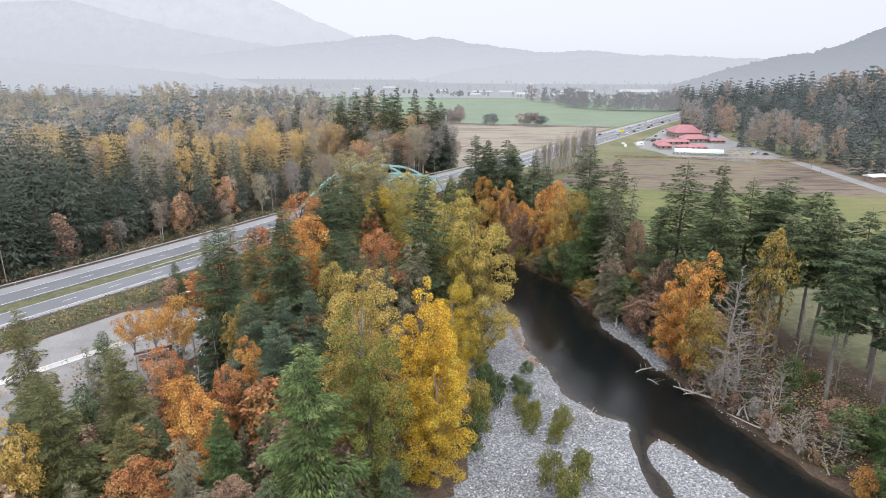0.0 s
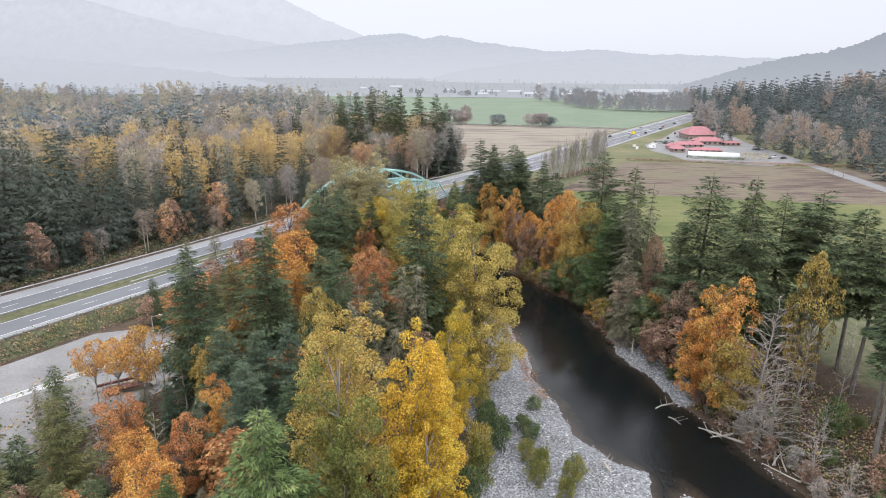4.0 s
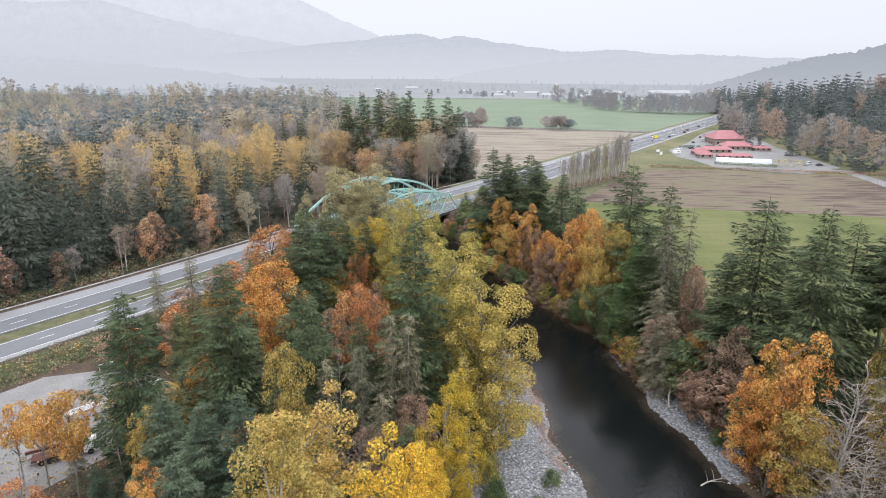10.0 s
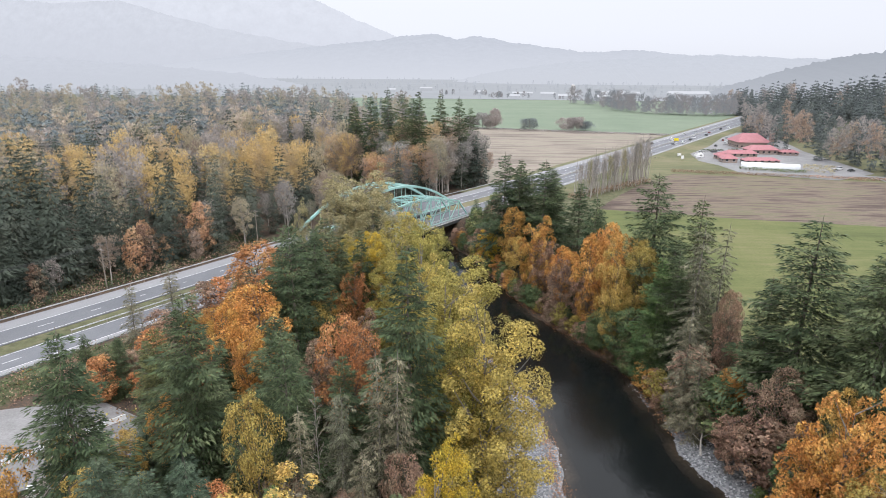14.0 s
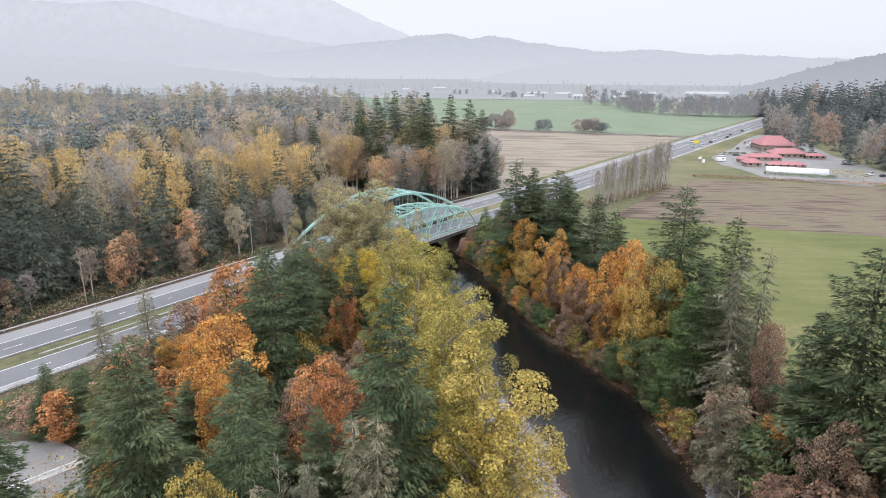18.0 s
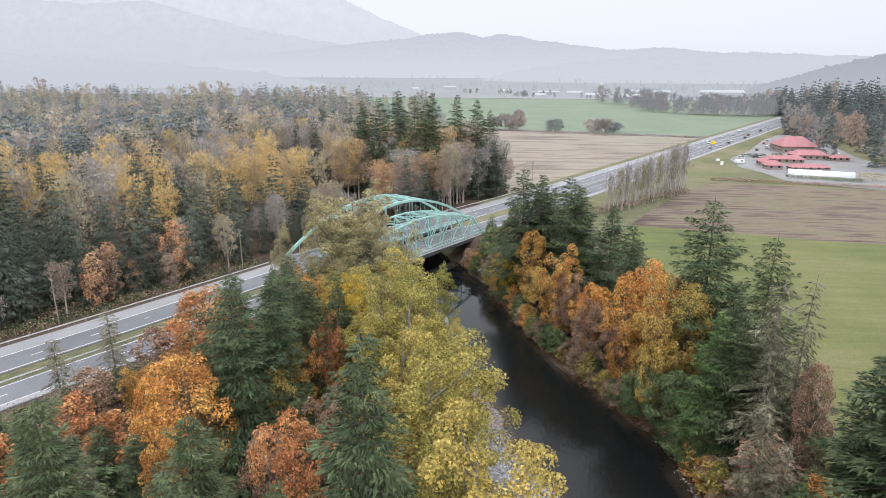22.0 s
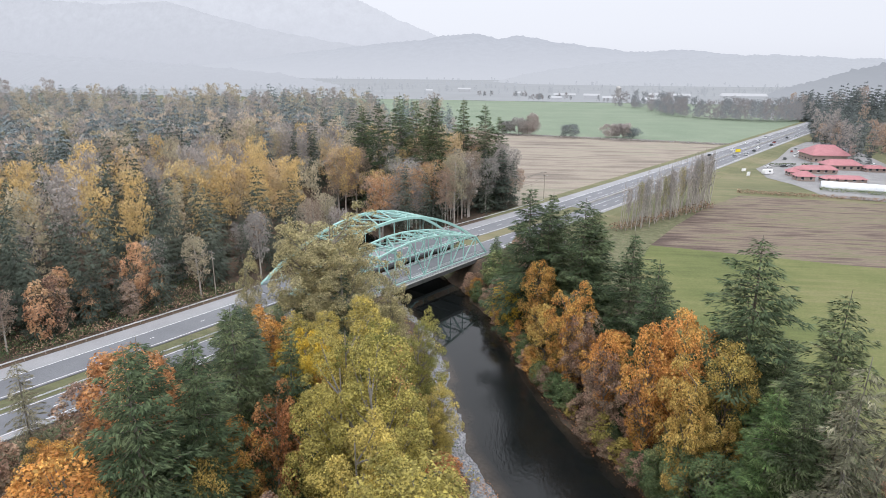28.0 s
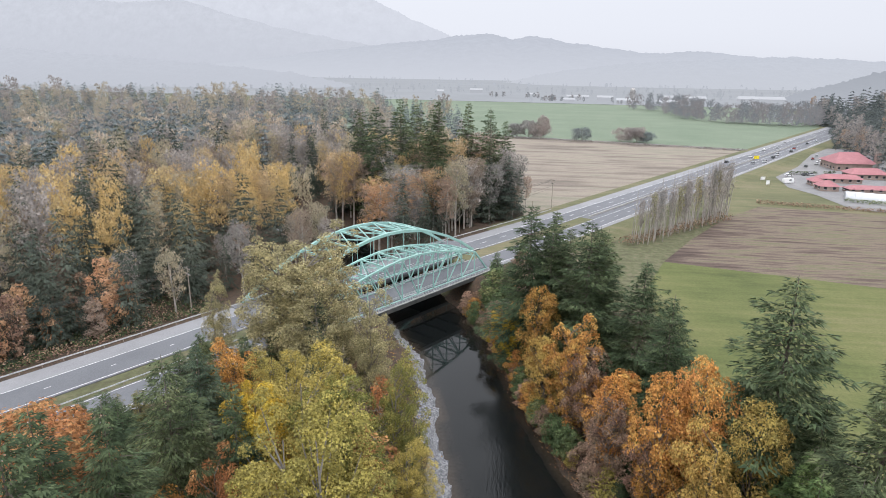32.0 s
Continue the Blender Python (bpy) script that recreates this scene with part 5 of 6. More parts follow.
hill("hill", 1500, ((480, -5), (661, 45), (765, 76), (858, 91), (910, 98), (987, 121), (1072, 155), (1304, 207), (2600, 255)), 500, (0.34, 0.365, 0.395), "wooded hillside with mist painted as glow", (0.45, 0.47, 0.495), 150.0, 0.05)
hill("hill", 1900, ((-2800, 150), (-1900, 112), (-1500, 96), (-1000, 66), (-640, 36), (-420, -5)), 420, (0.61, 0.63, 0.665), "wooded foothill with mist painted as glow", (0.56, 0.58, 0.61), 100.0, 0.04)
sheet("valley_floor", [(-2600, 1450), (2600, 1020), (2900, 3650), (-2900, 3650)], 5.6, mist_glow("valley_mist_glow", (0.50, 0.52, 0.535), 0.006), "flat valley floor with mist painted as glow", "valley")

# glowing tree colours that imitate mist, paler with each farther band
MIST_GLOW = {"mist_warm": mist_glow("mist_glow_copse_warm", (0.235, 0.225, 0.22), 0.08), "mist_copse": mist_glow("mist_glow_copse_grey", (0.20, 0.215, 0.22), 0.08), "mist_near": mist_glow("mist_glow_woods_near", (0.415, 0.435, 0.45), 0.08), "mist_mid": mist_glow("mist_glow_woods_mid", (0.465, 0.488, 0.507), 0.05), "mist_far": mist_glow("mist_glow_woods_far", (0.52, 0.545, 0.57), 0.04)}
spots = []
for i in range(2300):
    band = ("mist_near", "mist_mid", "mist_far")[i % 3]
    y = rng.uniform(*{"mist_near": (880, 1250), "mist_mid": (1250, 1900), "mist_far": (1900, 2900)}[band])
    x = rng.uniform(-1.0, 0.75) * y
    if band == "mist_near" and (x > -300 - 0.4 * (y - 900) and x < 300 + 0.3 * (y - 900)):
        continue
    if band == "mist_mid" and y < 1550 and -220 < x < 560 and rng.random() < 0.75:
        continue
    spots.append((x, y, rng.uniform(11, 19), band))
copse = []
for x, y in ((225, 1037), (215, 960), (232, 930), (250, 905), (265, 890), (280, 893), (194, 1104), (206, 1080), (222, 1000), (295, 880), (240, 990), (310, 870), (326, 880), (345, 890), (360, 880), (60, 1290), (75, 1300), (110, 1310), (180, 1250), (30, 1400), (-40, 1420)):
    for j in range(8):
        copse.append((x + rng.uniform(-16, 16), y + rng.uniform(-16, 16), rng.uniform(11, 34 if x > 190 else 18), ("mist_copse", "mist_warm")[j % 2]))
wood("valley_copse", copse, {"fir": shape("copse_broad", 0)[1:], "broad": shape("copse_broad", 0)[1:]}, "copses beyond the meadow, mist painted as glow", MIST_GLOW)
wood("valley_woods", spots, {"fir": shape("mist_fir", 0)[1:], "broad": shape("mist_broad", 0)[1:]}, "tree lines of the valley, mist painted as glow", MIST_GLOW)

# ---- roadside and buildings ----
M_WHITE = surface("white_paint", (0.68, 0.68, 0.67), (0.80, 0.80, 0.79), 0.6, 7.0, 0.6, 0, 0.1, 0.01)
M_REDROOF = surface("red_metal_roof", (0.31, 0.125, 0.135), (0.39, 0.17, 0.178), 0.3, 6.0, 0.55, 0, 0.15, 0.02)
M_SIDING = surface("weathered_siding", (0.26, 0.20, 0.17), (0.38, 0.30, 0.26), 0.5, 8.0, 0.85, 0, 0.2, 0.02)
M_LOT = surface("gravel_lot", (0.185, 0.183, 0.182), (0.25, 0.247, 0.243), 0.12, 5.0, 0.95, 0, 0.3, 0.03)
M_RUSTED = surface("rusty_paint", (0.10, 0.045, 0.04), (0.16, 0.065, 0.05), 0.8, 9.0, 0.7)
M_WORN = surface("worn_lot", (0.19, 0.185, 0.18), (0.255, 0.25, 0.245), 0.15, 4.0, 0.95, 0, 0.3, 0.03)
M_GLASS = surface("dark_glass", (0.02, 0.025, 0.03), (0.04, 0.045, 0.05), 1.0, 9.0, 0.1)
M_TYRE = surface("tyre_rubber", (0.015, 0.015, 0.015), (0.03, 0.03, 0.03), 3.0, 20.0, 0.9)
M_POLY = surface("white_sheeting", (0.58, 0.60, 0.62), (0.72, 0.73, 0.74), 0.4, 4.0, 0.5)
PAINT = {"white": M_WHITE, "silver": M_GALV, "black": M_DARKSTEEL, "red": surface("red_paint", (0.19, 0.04, 0.035), (0.26, 0.06, 0.05), 1.0, 9.0, 0.35), "blue": surface("blue_paint", (0.05, 0.09, 0.18), (0.07, 0.12, 0.22), 1.0, 9.0, 0.35), "yellow": surface("yellow_paint", (0.70, 0.55, 0.02), (0.80, 0.64, 0.04), 1.0, 9.0, 0.5)}


def rise(profile, half, n_side, mat, name, narrow=0.86):
    """A closed body from a side profile (x, z), drawn in towards its top."""
    b = Builder()
    top = max(z for _, z in profile)
    low = min(z for _, z in profile)
    for sgn in (-1, 1):
        b.v += [Vector((x, sgn * half * (1 - (1 - narrow) * max(0, (z - low) / (top - low) - 0.5) * 2), z)) for x, z in profile]
    k = len(profile)
    b.f += [tuple(range(k)), tuple(range(2 * k - 1, k - 1, -1))]
    b.f += [(i, k + i, k + (i + 1) % k, (i + 1) % k) for i in range(k)]
    return b.mesh(name, mat)


CARS = {}


def car(x, y, z, turn, paint, kind="car", group="parked cars", spot="parked on gravel"):
    m = pose(x, y, z, 0, 0, turn)
    if (paint, kind) in CARS:
        return tagged(copy_thing(CARS[paint, kind], m), f"{paint} {kind} {spot}", group=group)
    root = tagged(new("car" if kind != "van" else "van"), f"{paint} {kind} {spot}", kind, group)
    tall = 0.45 if kind == "van" else 0.0
    put("body", rise([(-2.2, 0.35), (2.2, 0.35), (2.25, 0.75), (1.3, 0.95 + tall * 0.4), (-2.1, 1.0 + tall), (-2.25, 0.8)], 0.9, 0, PAINT[paint], "body"), root)
    put("cabin", rise([(1.25, 0.93 + tall * 0.4), (0.45, 1.48 + tall), (-1.35, 1.48 + tall), (-1.95, 0.98 + tall)], 0.82, 0, M_GLASS, "cabin", 0.8), root, "dark windows")
    put("roof", rise([(0.5, 1.46 + tall), (0.4, 1.53 + tall), (-1.3, 1.53 + tall), (-1.45, 1.46 + tall)], 0.66, 0, PAINT[paint], "roof"), root)
    wheel = None
    for wx in (-1.4, 1.4):
        for wy in (-0.82, 0.82):
            if wheel is None:
                t = Builder()
                ring = [(math.cos(a) * 0.33, math.sin(a) * 0.33) for a in np.linspace(0, 2 * math.pi, 13)[:-1]]
                t.v = [Vector((a, -0.1, c)) for a, c in ring] + [Vector((a, 0.1, c)) for a, c in ring]
                t.f = [tuple(range(12)), tuple(range(23, 11, -1))] + [(i, 12 + i, 12 + (i + 1) % 12, (i + 1) % 12) for i in range(12)]
                wheel = t.mesh("wheel", M_TYRE)
            o = put("wheel", wheel, root)
            o.location = (wx, wy, 0.33)
    root.matrix_basis = m
    CARS[paint, kind] = root
    return root


def hip_roof(b, x0, x1, y0, y1, z0, z1, ridge=0.5):
    """A hipped roof with a short ridge along its longer side."""
    cx, cy = (x0 + x1) / 2, (y0 + y1) / 2
    lx, ly = ((x1 - x0) * ridge / 2, 0) if x1 - x0 > y1 - y0 else (0, (y1 - y0) * ridge / 2)
    k = len(b.v)
    b.v += [Vector(p) for p in ((x0, y0, z0), (x1, y0, z0), (x1, y1, z0), (x0, y1, z0), (cx - lx, cy - ly, z1), (cx + lx, cy + ly, z1))]
    if lx:
        b.f += [tuple(k + i for i in q) for q in ((0, 1, 5, 4), (1, 2, 5), (2, 3, 4, 5), (3, 0, 4), (3, 2, 1, 0))]
    else:
        b.f += [tuple(k + i for i in q) for q in ((0, 1, 4), (1, 2, 5, 4), (2, 3, 5), (3, 0, 4, 5), (3, 2, 1, 0))]


def block(root, x0, x1, y0, y1, z0, z1, top, ridge=0.5, over=1.0, windows=4):
    b = Builder()
    b.box(((x0 + x1) / 2, (y0 + y1) / 2, (z0 + z1) / 2), (x1 - x0, y1 - y0, z1 - z0))
    put("wall", b.mesh("wall", M_SIDING), root, "brown weathered wall")
    b = Builder()
    hip_roof(b, x0 - over, x1 + over, y0 - over, y1 + over, z1, top, ridge)
    put("roof", b.mesh("roof", M_REDROOF), root, "red metal roof")
    for i in range(windows):
        u = (i + 0.5) / windows
        for p, d in (((x0 + (x1 - x0) * u, y0 - 0.03, z0 + 1.7), (1.4, 0.1, 1.3)), ((x0 - 0.03, y0 + (y1 - y0) * u, z0 + 1.7), (0.1, 1.4, 1.3))):
            b = Builder()
            b.box(p, d)
            w = put("window", b.mesh("window", M_GLASS), root)
            b = Builder()
            b.box((p[0], p[1], p[2] - d[2] / 2 - 0.05), (d[0] + 0.2, d[1] + 0.1, 0.1))
            put("sill", b.mesh("sill", M_WHITE), w)


def restaurant():
    root = tagged(new("restaurant"), "low red-roofed restaurant with dark timber walls beside a lot", "restaurant")
    block(root, 214, 237, 534, 555, 5.2, 10.0, 16.0, 0.45, 1.2, 5)
    block(root, 208, 228, 501, 512, 5.2, 8.4, 11.4, 0.6, 1.0, 5)
    block(root, 228.5, 240, 496, 505, 5.2, 7.6, 9.0, 0.6, 0.8, 3)
    block(root, 185, 206.5, 485, 492, 5.2, 7.8, 10.0, 0.7, 0.8, 5)
    block(root, 173, 182, 458, 466, 5.2, 7.9, 10.6, 0.2, 0.8, 2)
    block(root, 175, 181, 473, 480, 5.2, 7.9, 10.2, 0.2, 0.8, 2)
    block(root, 186, 208, 456, 463, 5.2, 7.2, 8.9, 0.7, 0.7, 5)
    b = Builder()
    b.box((241, 540, 11.0), (3.0, 2.4, 11.6))
    put("chimney", b.mesh("chimney", M_SIDING), root, "broad brick chimney")


def greenhouse():
    root = tagged(new("greenhouse"), "long white plastic-covered greenhouse tunnel beside the restaurant", "greenhouse")
    a, c = Vector((177, 441, 5.2)), Vector((208, 431, 5.2))
    d = (c - a).normalized()
    side = d.cross(Vector((0, 0, 1)))
    b = Builder()
    arc = [(math.cos(t) * 3.4, math.sin(t) * 3.5) for t in np.linspace(0, math.pi, 10)]
    for p in (a, c):
        b.v += [p + side * u + Vector((0, 0, w)) for u, w in arc]
    b.f = [(i, i + 1, 11 + i, 10 + i) for i in range(9)] + [tuple(range(10)), tuple(range(19, 9, -1))]
    put("cover", b.mesh("cover", M_POLY, True), root)
    for t in np.linspace(0, 1, 9):
        h = Builder()
        p = a.lerp(c, t)
        h.tube([p + side * u * 1.01 + Vector((0, 0, w * 1.01)) for u, w in arc], [0.05] * 10, 4)
        put("hoop", h.mesh("hoop", M_GALV), root, "thin steel hoop")


sheet("gravel_lot", [(166, 500), (160, 466), (166, 446), (168, 414), (212, 396), (246, 420), (256, 520), (290, 660), (262, 655), (232, 612), (196, 545)], 5.32, M_LOT, "gravel car park round the restaurant", "car park")
sheet("farm_track", [(224, 414), (236, 400), (231, 357), (228, 330), (223, 286), (250, 230), (262, 236), (232, 290), (236, 330), (240, 357), (246, 410)], 5.34, M_LOT, "pale gravel farm track along the woods", "track")
restaurant()
greenhouse()
for x, y, turn, paint, kind in ((175, 505, 20, "white", "car"), (186, 509, 20, "black", "car"), (224, 578, 70, "white", "car"), (231, 600, 60, "silver", "car"), (236, 592, 60, "black", "car"), (241, 590, 60, "blue", "car"), (201, 545, 60, "black", "car"), (190, 511, 10, "silver", "car"),
                                (247, 524, 80, "white", "car"), (228, 429, 30, "silver", "car"), (233, 433, 30, "white", "van"), (237, 428, 20, "black", "car"), (222, 585, 70, "red", "car"), (214, 560, 60, "white", "van")):
    car(x, y, 5.33, turn, paint, kind)
for s, n, paint, kind in ((560, -159, "white", "car"), (545, -162.5, "silver", "car"), (585, -160, "black", "car"), (604, -162, "white", "van"), (632, -159, "black", "car"), (655, -162, "red", "car"), (538, -177, "black", "car"), (578, -173, "white", "van"), (628, -177, "white", "car"), (650, -173, "silver", "car"), (690, -177, "white", "car"), (700, -162, "black", "car"), (720, -159, "white", "car")):
    q = on_road(s, n, 0.08)
    car(q.x, q.y, q.z, 56.3, paint, kind, "highway traffic", "on the distant highway")

# a white caravan with a sign board beside the lot
root = tagged(new("caravan"), "small white caravan standing on the grass by the lot", "caravan")
put("body", rise([(-3.0, 0.5), (3.0, 0.5), (3.2, 1.5), (2.8, 2.9), (-2.8, 2.9), (-3.1, 1.6)], 1.15, 0, M_WHITE, "body"), root)
for wx in (-0.5, 0.5):
    b = Builder()
    b.box((wx, 0, 0.3), (0.6, 2.2, 0.6))
    put("wheel", b.mesh("wheel", M_TYRE), root)
b = Builder()
b.box((0.6, -1.1, 2.0), (1.4, 0.16, 0.7))
put("window", b.mesh("window", M_GLASS), root)
root.matrix_basis = pose(165, 480, 5.2, 0, 0, 22)
# white boards in the grass; the yellow one substitutes for a truck on the median
for x, y, w, h, mat in ((153, 484, 3.0, 1.6, M_WHITE), (150, 468, 2.2, 2.2, M_WHITE), (176, 563, 4.2, 2.2, PAINT["yellow"])):
    root = tagged(new("sign_board"), "plain roadside board on two posts", "sign", "roadside signs")
    b = Builder()
    b.box((0, 0, 1.0 + h / 2), (w, 0.12, h))
    put("panel", b.mesh("panel", mat), root, "yellow panel standing in for a truck" if mat is not M_WHITE else "white panel")
    for px in (-w * 0.4, w * 0.4):
        b = Builder()
        b.box((px, 0.1, 0.6 + h / 2), (0.14, 0.14, 1.2 + h))
        put("post", b.mesh("post", M_WOODPOLE), root)
    root.matrix_basis = pose(x, y, 5.15 if mat is M_WHITE else 6.4, 0, 0, 20)


# dark clipped hedges by the lot, bushes round the greenhouse and along the field edge
def hedge_run(name, a, c, wide, tall, key, label, size=0.3, per=26):
    a, c = np.array(a, float), np.array(c, float)
    k = int(np.linalg.norm(c - a) * per)
    r = np.random.default_rng(k)
    t = r.random((k, 1))
    d = (c - a) / np.linalg.norm(c - a)
    side = np.array([-d[1], d[0]])
    xy = a + (c - a) * t + side * r.uniform(-wide / 2, wide / 2, (k, 1))
    cen = np.concatenate([xy, 5.1 + tall * r.random((k, 1)) ** 0.6], 1)
    v, f = leaf_quads(r, cen, r.normal(0, 1, (k, 3)) + [0, 0, 0.6], size, 0.5)
    put(name, quads_mesh(name, v, f, LEAF[key]), None, label, "hedge")


hedge_run("hedge", (177, 511), (194, 512), 2.2, 2.4, "fir", "dark green clipped hedge beside the car park")
hedge_run("hedge", (199, 515), (206, 516), 2.2, 2.4, "fir", "dark green clipped hedge beside the car park")
hedge_run("hedge", (172, 431), (206, 419), 4.0, 2.0, "green", "green bushes beside the greenhouse", 0.3, 34)
hedge_run("hedge", (206, 424), (222, 418), 4.0, 5.0, "sage", "pale bushes beside the greenhouse", 0.4)
hedge_run("brush_strip", (128, 420), (200, 404), 5.0, 1.6, "rust", "brown brush strip along the field edge", 0.35, 20)
hedge_run("brush_strip", (200, 404), (300, 386), 5.0, 1.6, "rust", "brown brush strip along the field edge", 0.35, 20)
hedge_run("brush_strip", (-60, 686), (190, 622), 4.0, 1.8, "far_rust", "brown brush strip along the lane", 0.5, 14)
for x, y, top, w in ((21, 676, 21, 1.35), (29, 674, 19, 1.5), (10, 680, 18, 1.6), (66, 662, 17, 1.6), (102, 662, 18, 1.5), (112, 661, 19, 1.5), (120, 660, 15, 1.6), (34, 676, 26, 0.8)):
    plant("bush", int(x) % 3, "far_rust" if top > 17 else "far_fir", x, y, top, w * 1.0, "beside the lane", 5.0, "field trees")

# poplar row on the highway bank
for i in range(120):
    t = i / 119
    x, y = 58 + 44 * t + rng.uniform(-4, 4), 338 + 50 * t + rng.uniform(-4, 4)
    plant("bare", 5 + i % 2, "", x, y, rng.uniform(19, 24) + 8 * t, 1.0, "beside the highway", 5.0, "poplar row")
for i in range(13):
    t = i / 12
    plant("broad_low", i % 3, ("wood_twig", "sage", "wood_twig")[i % 3], 62 + 42 * t + rng.uniform(-2, 2), 342 + 48 * t + rng.uniform(-2, 2), rng.uniform(18, 23) + 9 * t, 0.5, "beside the highway", 5.0, "poplar row")
hedge_run("brush_strip", (54, 334), (104, 384), 6.0, 2.6, "rust", "brown brush under the poplar row", 0.35, 26)

# ---- utility poles and wires ----
lines = tagged(new("power_lines"), "sagging dark power lines strung between the poles", "wires")


def utility_pole(x, y, z, h, arms=2, turn=56.3, wire=None):
    root = tagged(new("utility_pole"), "weathered wooden utility pole with cross-arms beside the highway", "utility pole", "utility poles")
    b = Builder()
    b.tube([(0, 0, -0.3), (0, 0, h)], [0.17, 0.11], 8)
    put("pole", b.mesh("pole", M_WOODPOLE), root)
    for i in range(arms):
        b = Builder()
        b.box((0, 0, h - 0.6 - 1.5 * i), (0.14, 2.6, 0.16))
        arm = put("cross_arm", b.mesh("cross_arm", M_WOODPOLE), root)
        for u in (-1.1, -0.4, 0.4, 1.1):
            b = Builder()
            b.tube([(0, u, h - 0.52 - 1.5 * i), (0, u, h - 0.25 - 1.5 * i)], [0.05, 0.04], 6)
            put("insulator", b.mesh("insulator", M_GALV), arm)
    root.matrix_basis = pose(x, y, z, 0, 0, turn)
    return root.matrix_basis, h


poles = []
for s in (10, 72, 120, 170.5, 232, 281, 340):
    q = U * s + ACROSS * (-190.2 if s < 240 else -195.5 if s == 281 else -190.8)
    poles.append(utility_pole(q.x, q.y, 5.2, 13.6 if s != 281 else 13.0))
for (ma, ha), (mb, hb) in zip(poles, poles[1:]):
    for u, dz in ((-1.1, 0.25), (-0.4, 0.25), (0.4, 0.25), (1.1, 0.25), (0, 3.0), (0.3, 4.2)):
        p, q = ma @ Vector((0, u, ha - dz)), mb @ Vector((0, u, hb - dz))
        wire = Builder()
        wire.tube([p.lerp(q, t) - Vector((0, 0, 1.4 * 4 * t * (1 - t))) for t in np.linspace(0, 1, 9)], [0.03] * 9, 3)
        put("wire", wire.mesh("wire", M_DARKSTEEL), lines)
for x, y, h in ((229, 352, 13), (223, 352, 9), (254, 582, 14), (255, 561, 14), (258, 548, 13), (259, 496, 12), (262, 641, 14)):
    utility_pole(x, y, 5.1, h, 1, 10)

# ---- guard rails ----
def guard_rail(s0, s1, n, label):
    root = tagged(new("guard_rail"), label, "guard rail", "guard rails")
    cuts = np.arange(s0, s1 + 0.1, 4.0)
    for a, c in zip(cuts, cuts[1:]):
        # one folded strip of steel for each span
        b = Builder()
        fold = ((0.0, 0.46), (0.05, 0.50), (0.05, 0.56), (0.0, 0.61), (0.05, 0.66), (0.05, 0.72), (0.0, 0.76))
        b.v = [on_road(q, n + dn, dz) for q in (a, c) for dn, dz in fold]
        b.f = [(i, i + 1, 8 + i, 7 + i) for i in range(6)]
        put("rail", b.mesh("rail", M_GALV), root)
    post = Builder().box((0, 0, 0.3), (0.14, 0.14, 0.9)).mesh("post", M_WOODPOLE)
    for s in cuts:
        o = put("post", post, root)
        o.location = on_road(s, n + (0.15 if n > -160 else -0.15))


guard_rail(-20, 176, -185.0, "grey steel guard rail along the far carriageway")
guard_rail(-20, 178, -154.4, "grey steel guard rail along the near carriageway")
guard_rail(100, 178, -165.6, "grey steel guard rail along the grassy median")
guard_rail(252, 332, -186.0, "grey steel guard rail north of the bridge")
b = Builder()
for s in np.arange(332, 760, 4.0):
    a = on_road(s, -167.8, 0.42)
    b.beam(a, on_road(s + 3.9, -167.8, 0.42), 0.36, 0.8)
put("median_barrier", b.mesh("median_barrier", M_CONCRETE), None, "low concrete barrier along the paved median", "barrier", "structure")

# ---- frontage lot with its barrier, below the highway ----
lot = [rn(-60, -143.5), rn(78, -143.5), rn(90, -134), rn(93, -108), rn(-60, -104)]
sheet("frontage_lot", lot, 5.36, M_WORN, "worn pale frontage road and lot below the highway", "lot")
root = tagged(new("lot_barrier"), "long white concrete barrier along the frontage road", "barrier")
for s in np.arange(28, 88, 3.1):
    b = Builder()
    p = [(-0.3, 0), (0.3, 0), (0.13, 0.45), (0.1, 0.85), (-0.1, 0.85), (-0.13, 0.45)]
    for ss in (s, s + 3.0):
        for dn, dz in p:
            q = U * ss + ACROSS * (-126.8 + 0.13 * (ss - 60) + dn)
            b.v.append(Vector((q.x, q.y, 5.36 + dz)))
    b.f = [tuple(range(6)), tuple(range(11, 5, -1))] + [(i, 6 + i, 6 + (i + 1) % 6, (i + 1) % 6) for i in range(6)]
    put("barrier_block", b.mesh("barrier_block", M_WHITE), root)
# a flatbed truck with a red boom
root = tagged(new("flatbed_truck"), "white-cabbed truck with rust-red boom parked behind the barrier", "truck")
put("cab", rise([(2.4, 0.6), (4.4, 0.6), (4.5, 1.6), (4.1, 2.7), (2.5, 2.8)], 1.15, 0, M_WHITE, "cab"), root, "white cab")
b = Builder()
b.box((-1.2, 0, 0.95), (7.0, 2.2, 0.3))
put("bed", b.mesh("bed", M_RUSTED), root, "rust-red bed")
b = Builder()
b.beam((2.0, 0, 2.4), (-5.4, 0.2, 2.0), 0.4, 0.45)
b.beam((1.6, 0, 1.0), (1.6, 0, 2.5), 0.5, 0.5)
put("boom", b.mesh("boom", M_RUSTED), root, "red steel boom")
for wx in (3.4, -2.2, -3.4):
    for wy in (-1.0, 1.0):
        b = Builder()
        b.v = [Vector((wx + math.cos(a) * 0.5, wy + e, 0.5 + math.sin(a) * 0.5)) for e in (-0.15, 0.15) for a in np.linspace(0, 2 * math.pi, 13)[:-1]]
        b.f = [tuple(range(12)), tuple(range(23, 11, -1))] + [(i, 12 + i, 12 + (i + 1) % 12, (i + 1) % 12) for i in range(12)]
        put("wheel", b.mesh("wheel", M_TYRE), root)
b = Builder()
b.box((4.46, 0, 2.1), (0.2, 1.9, 0.8))
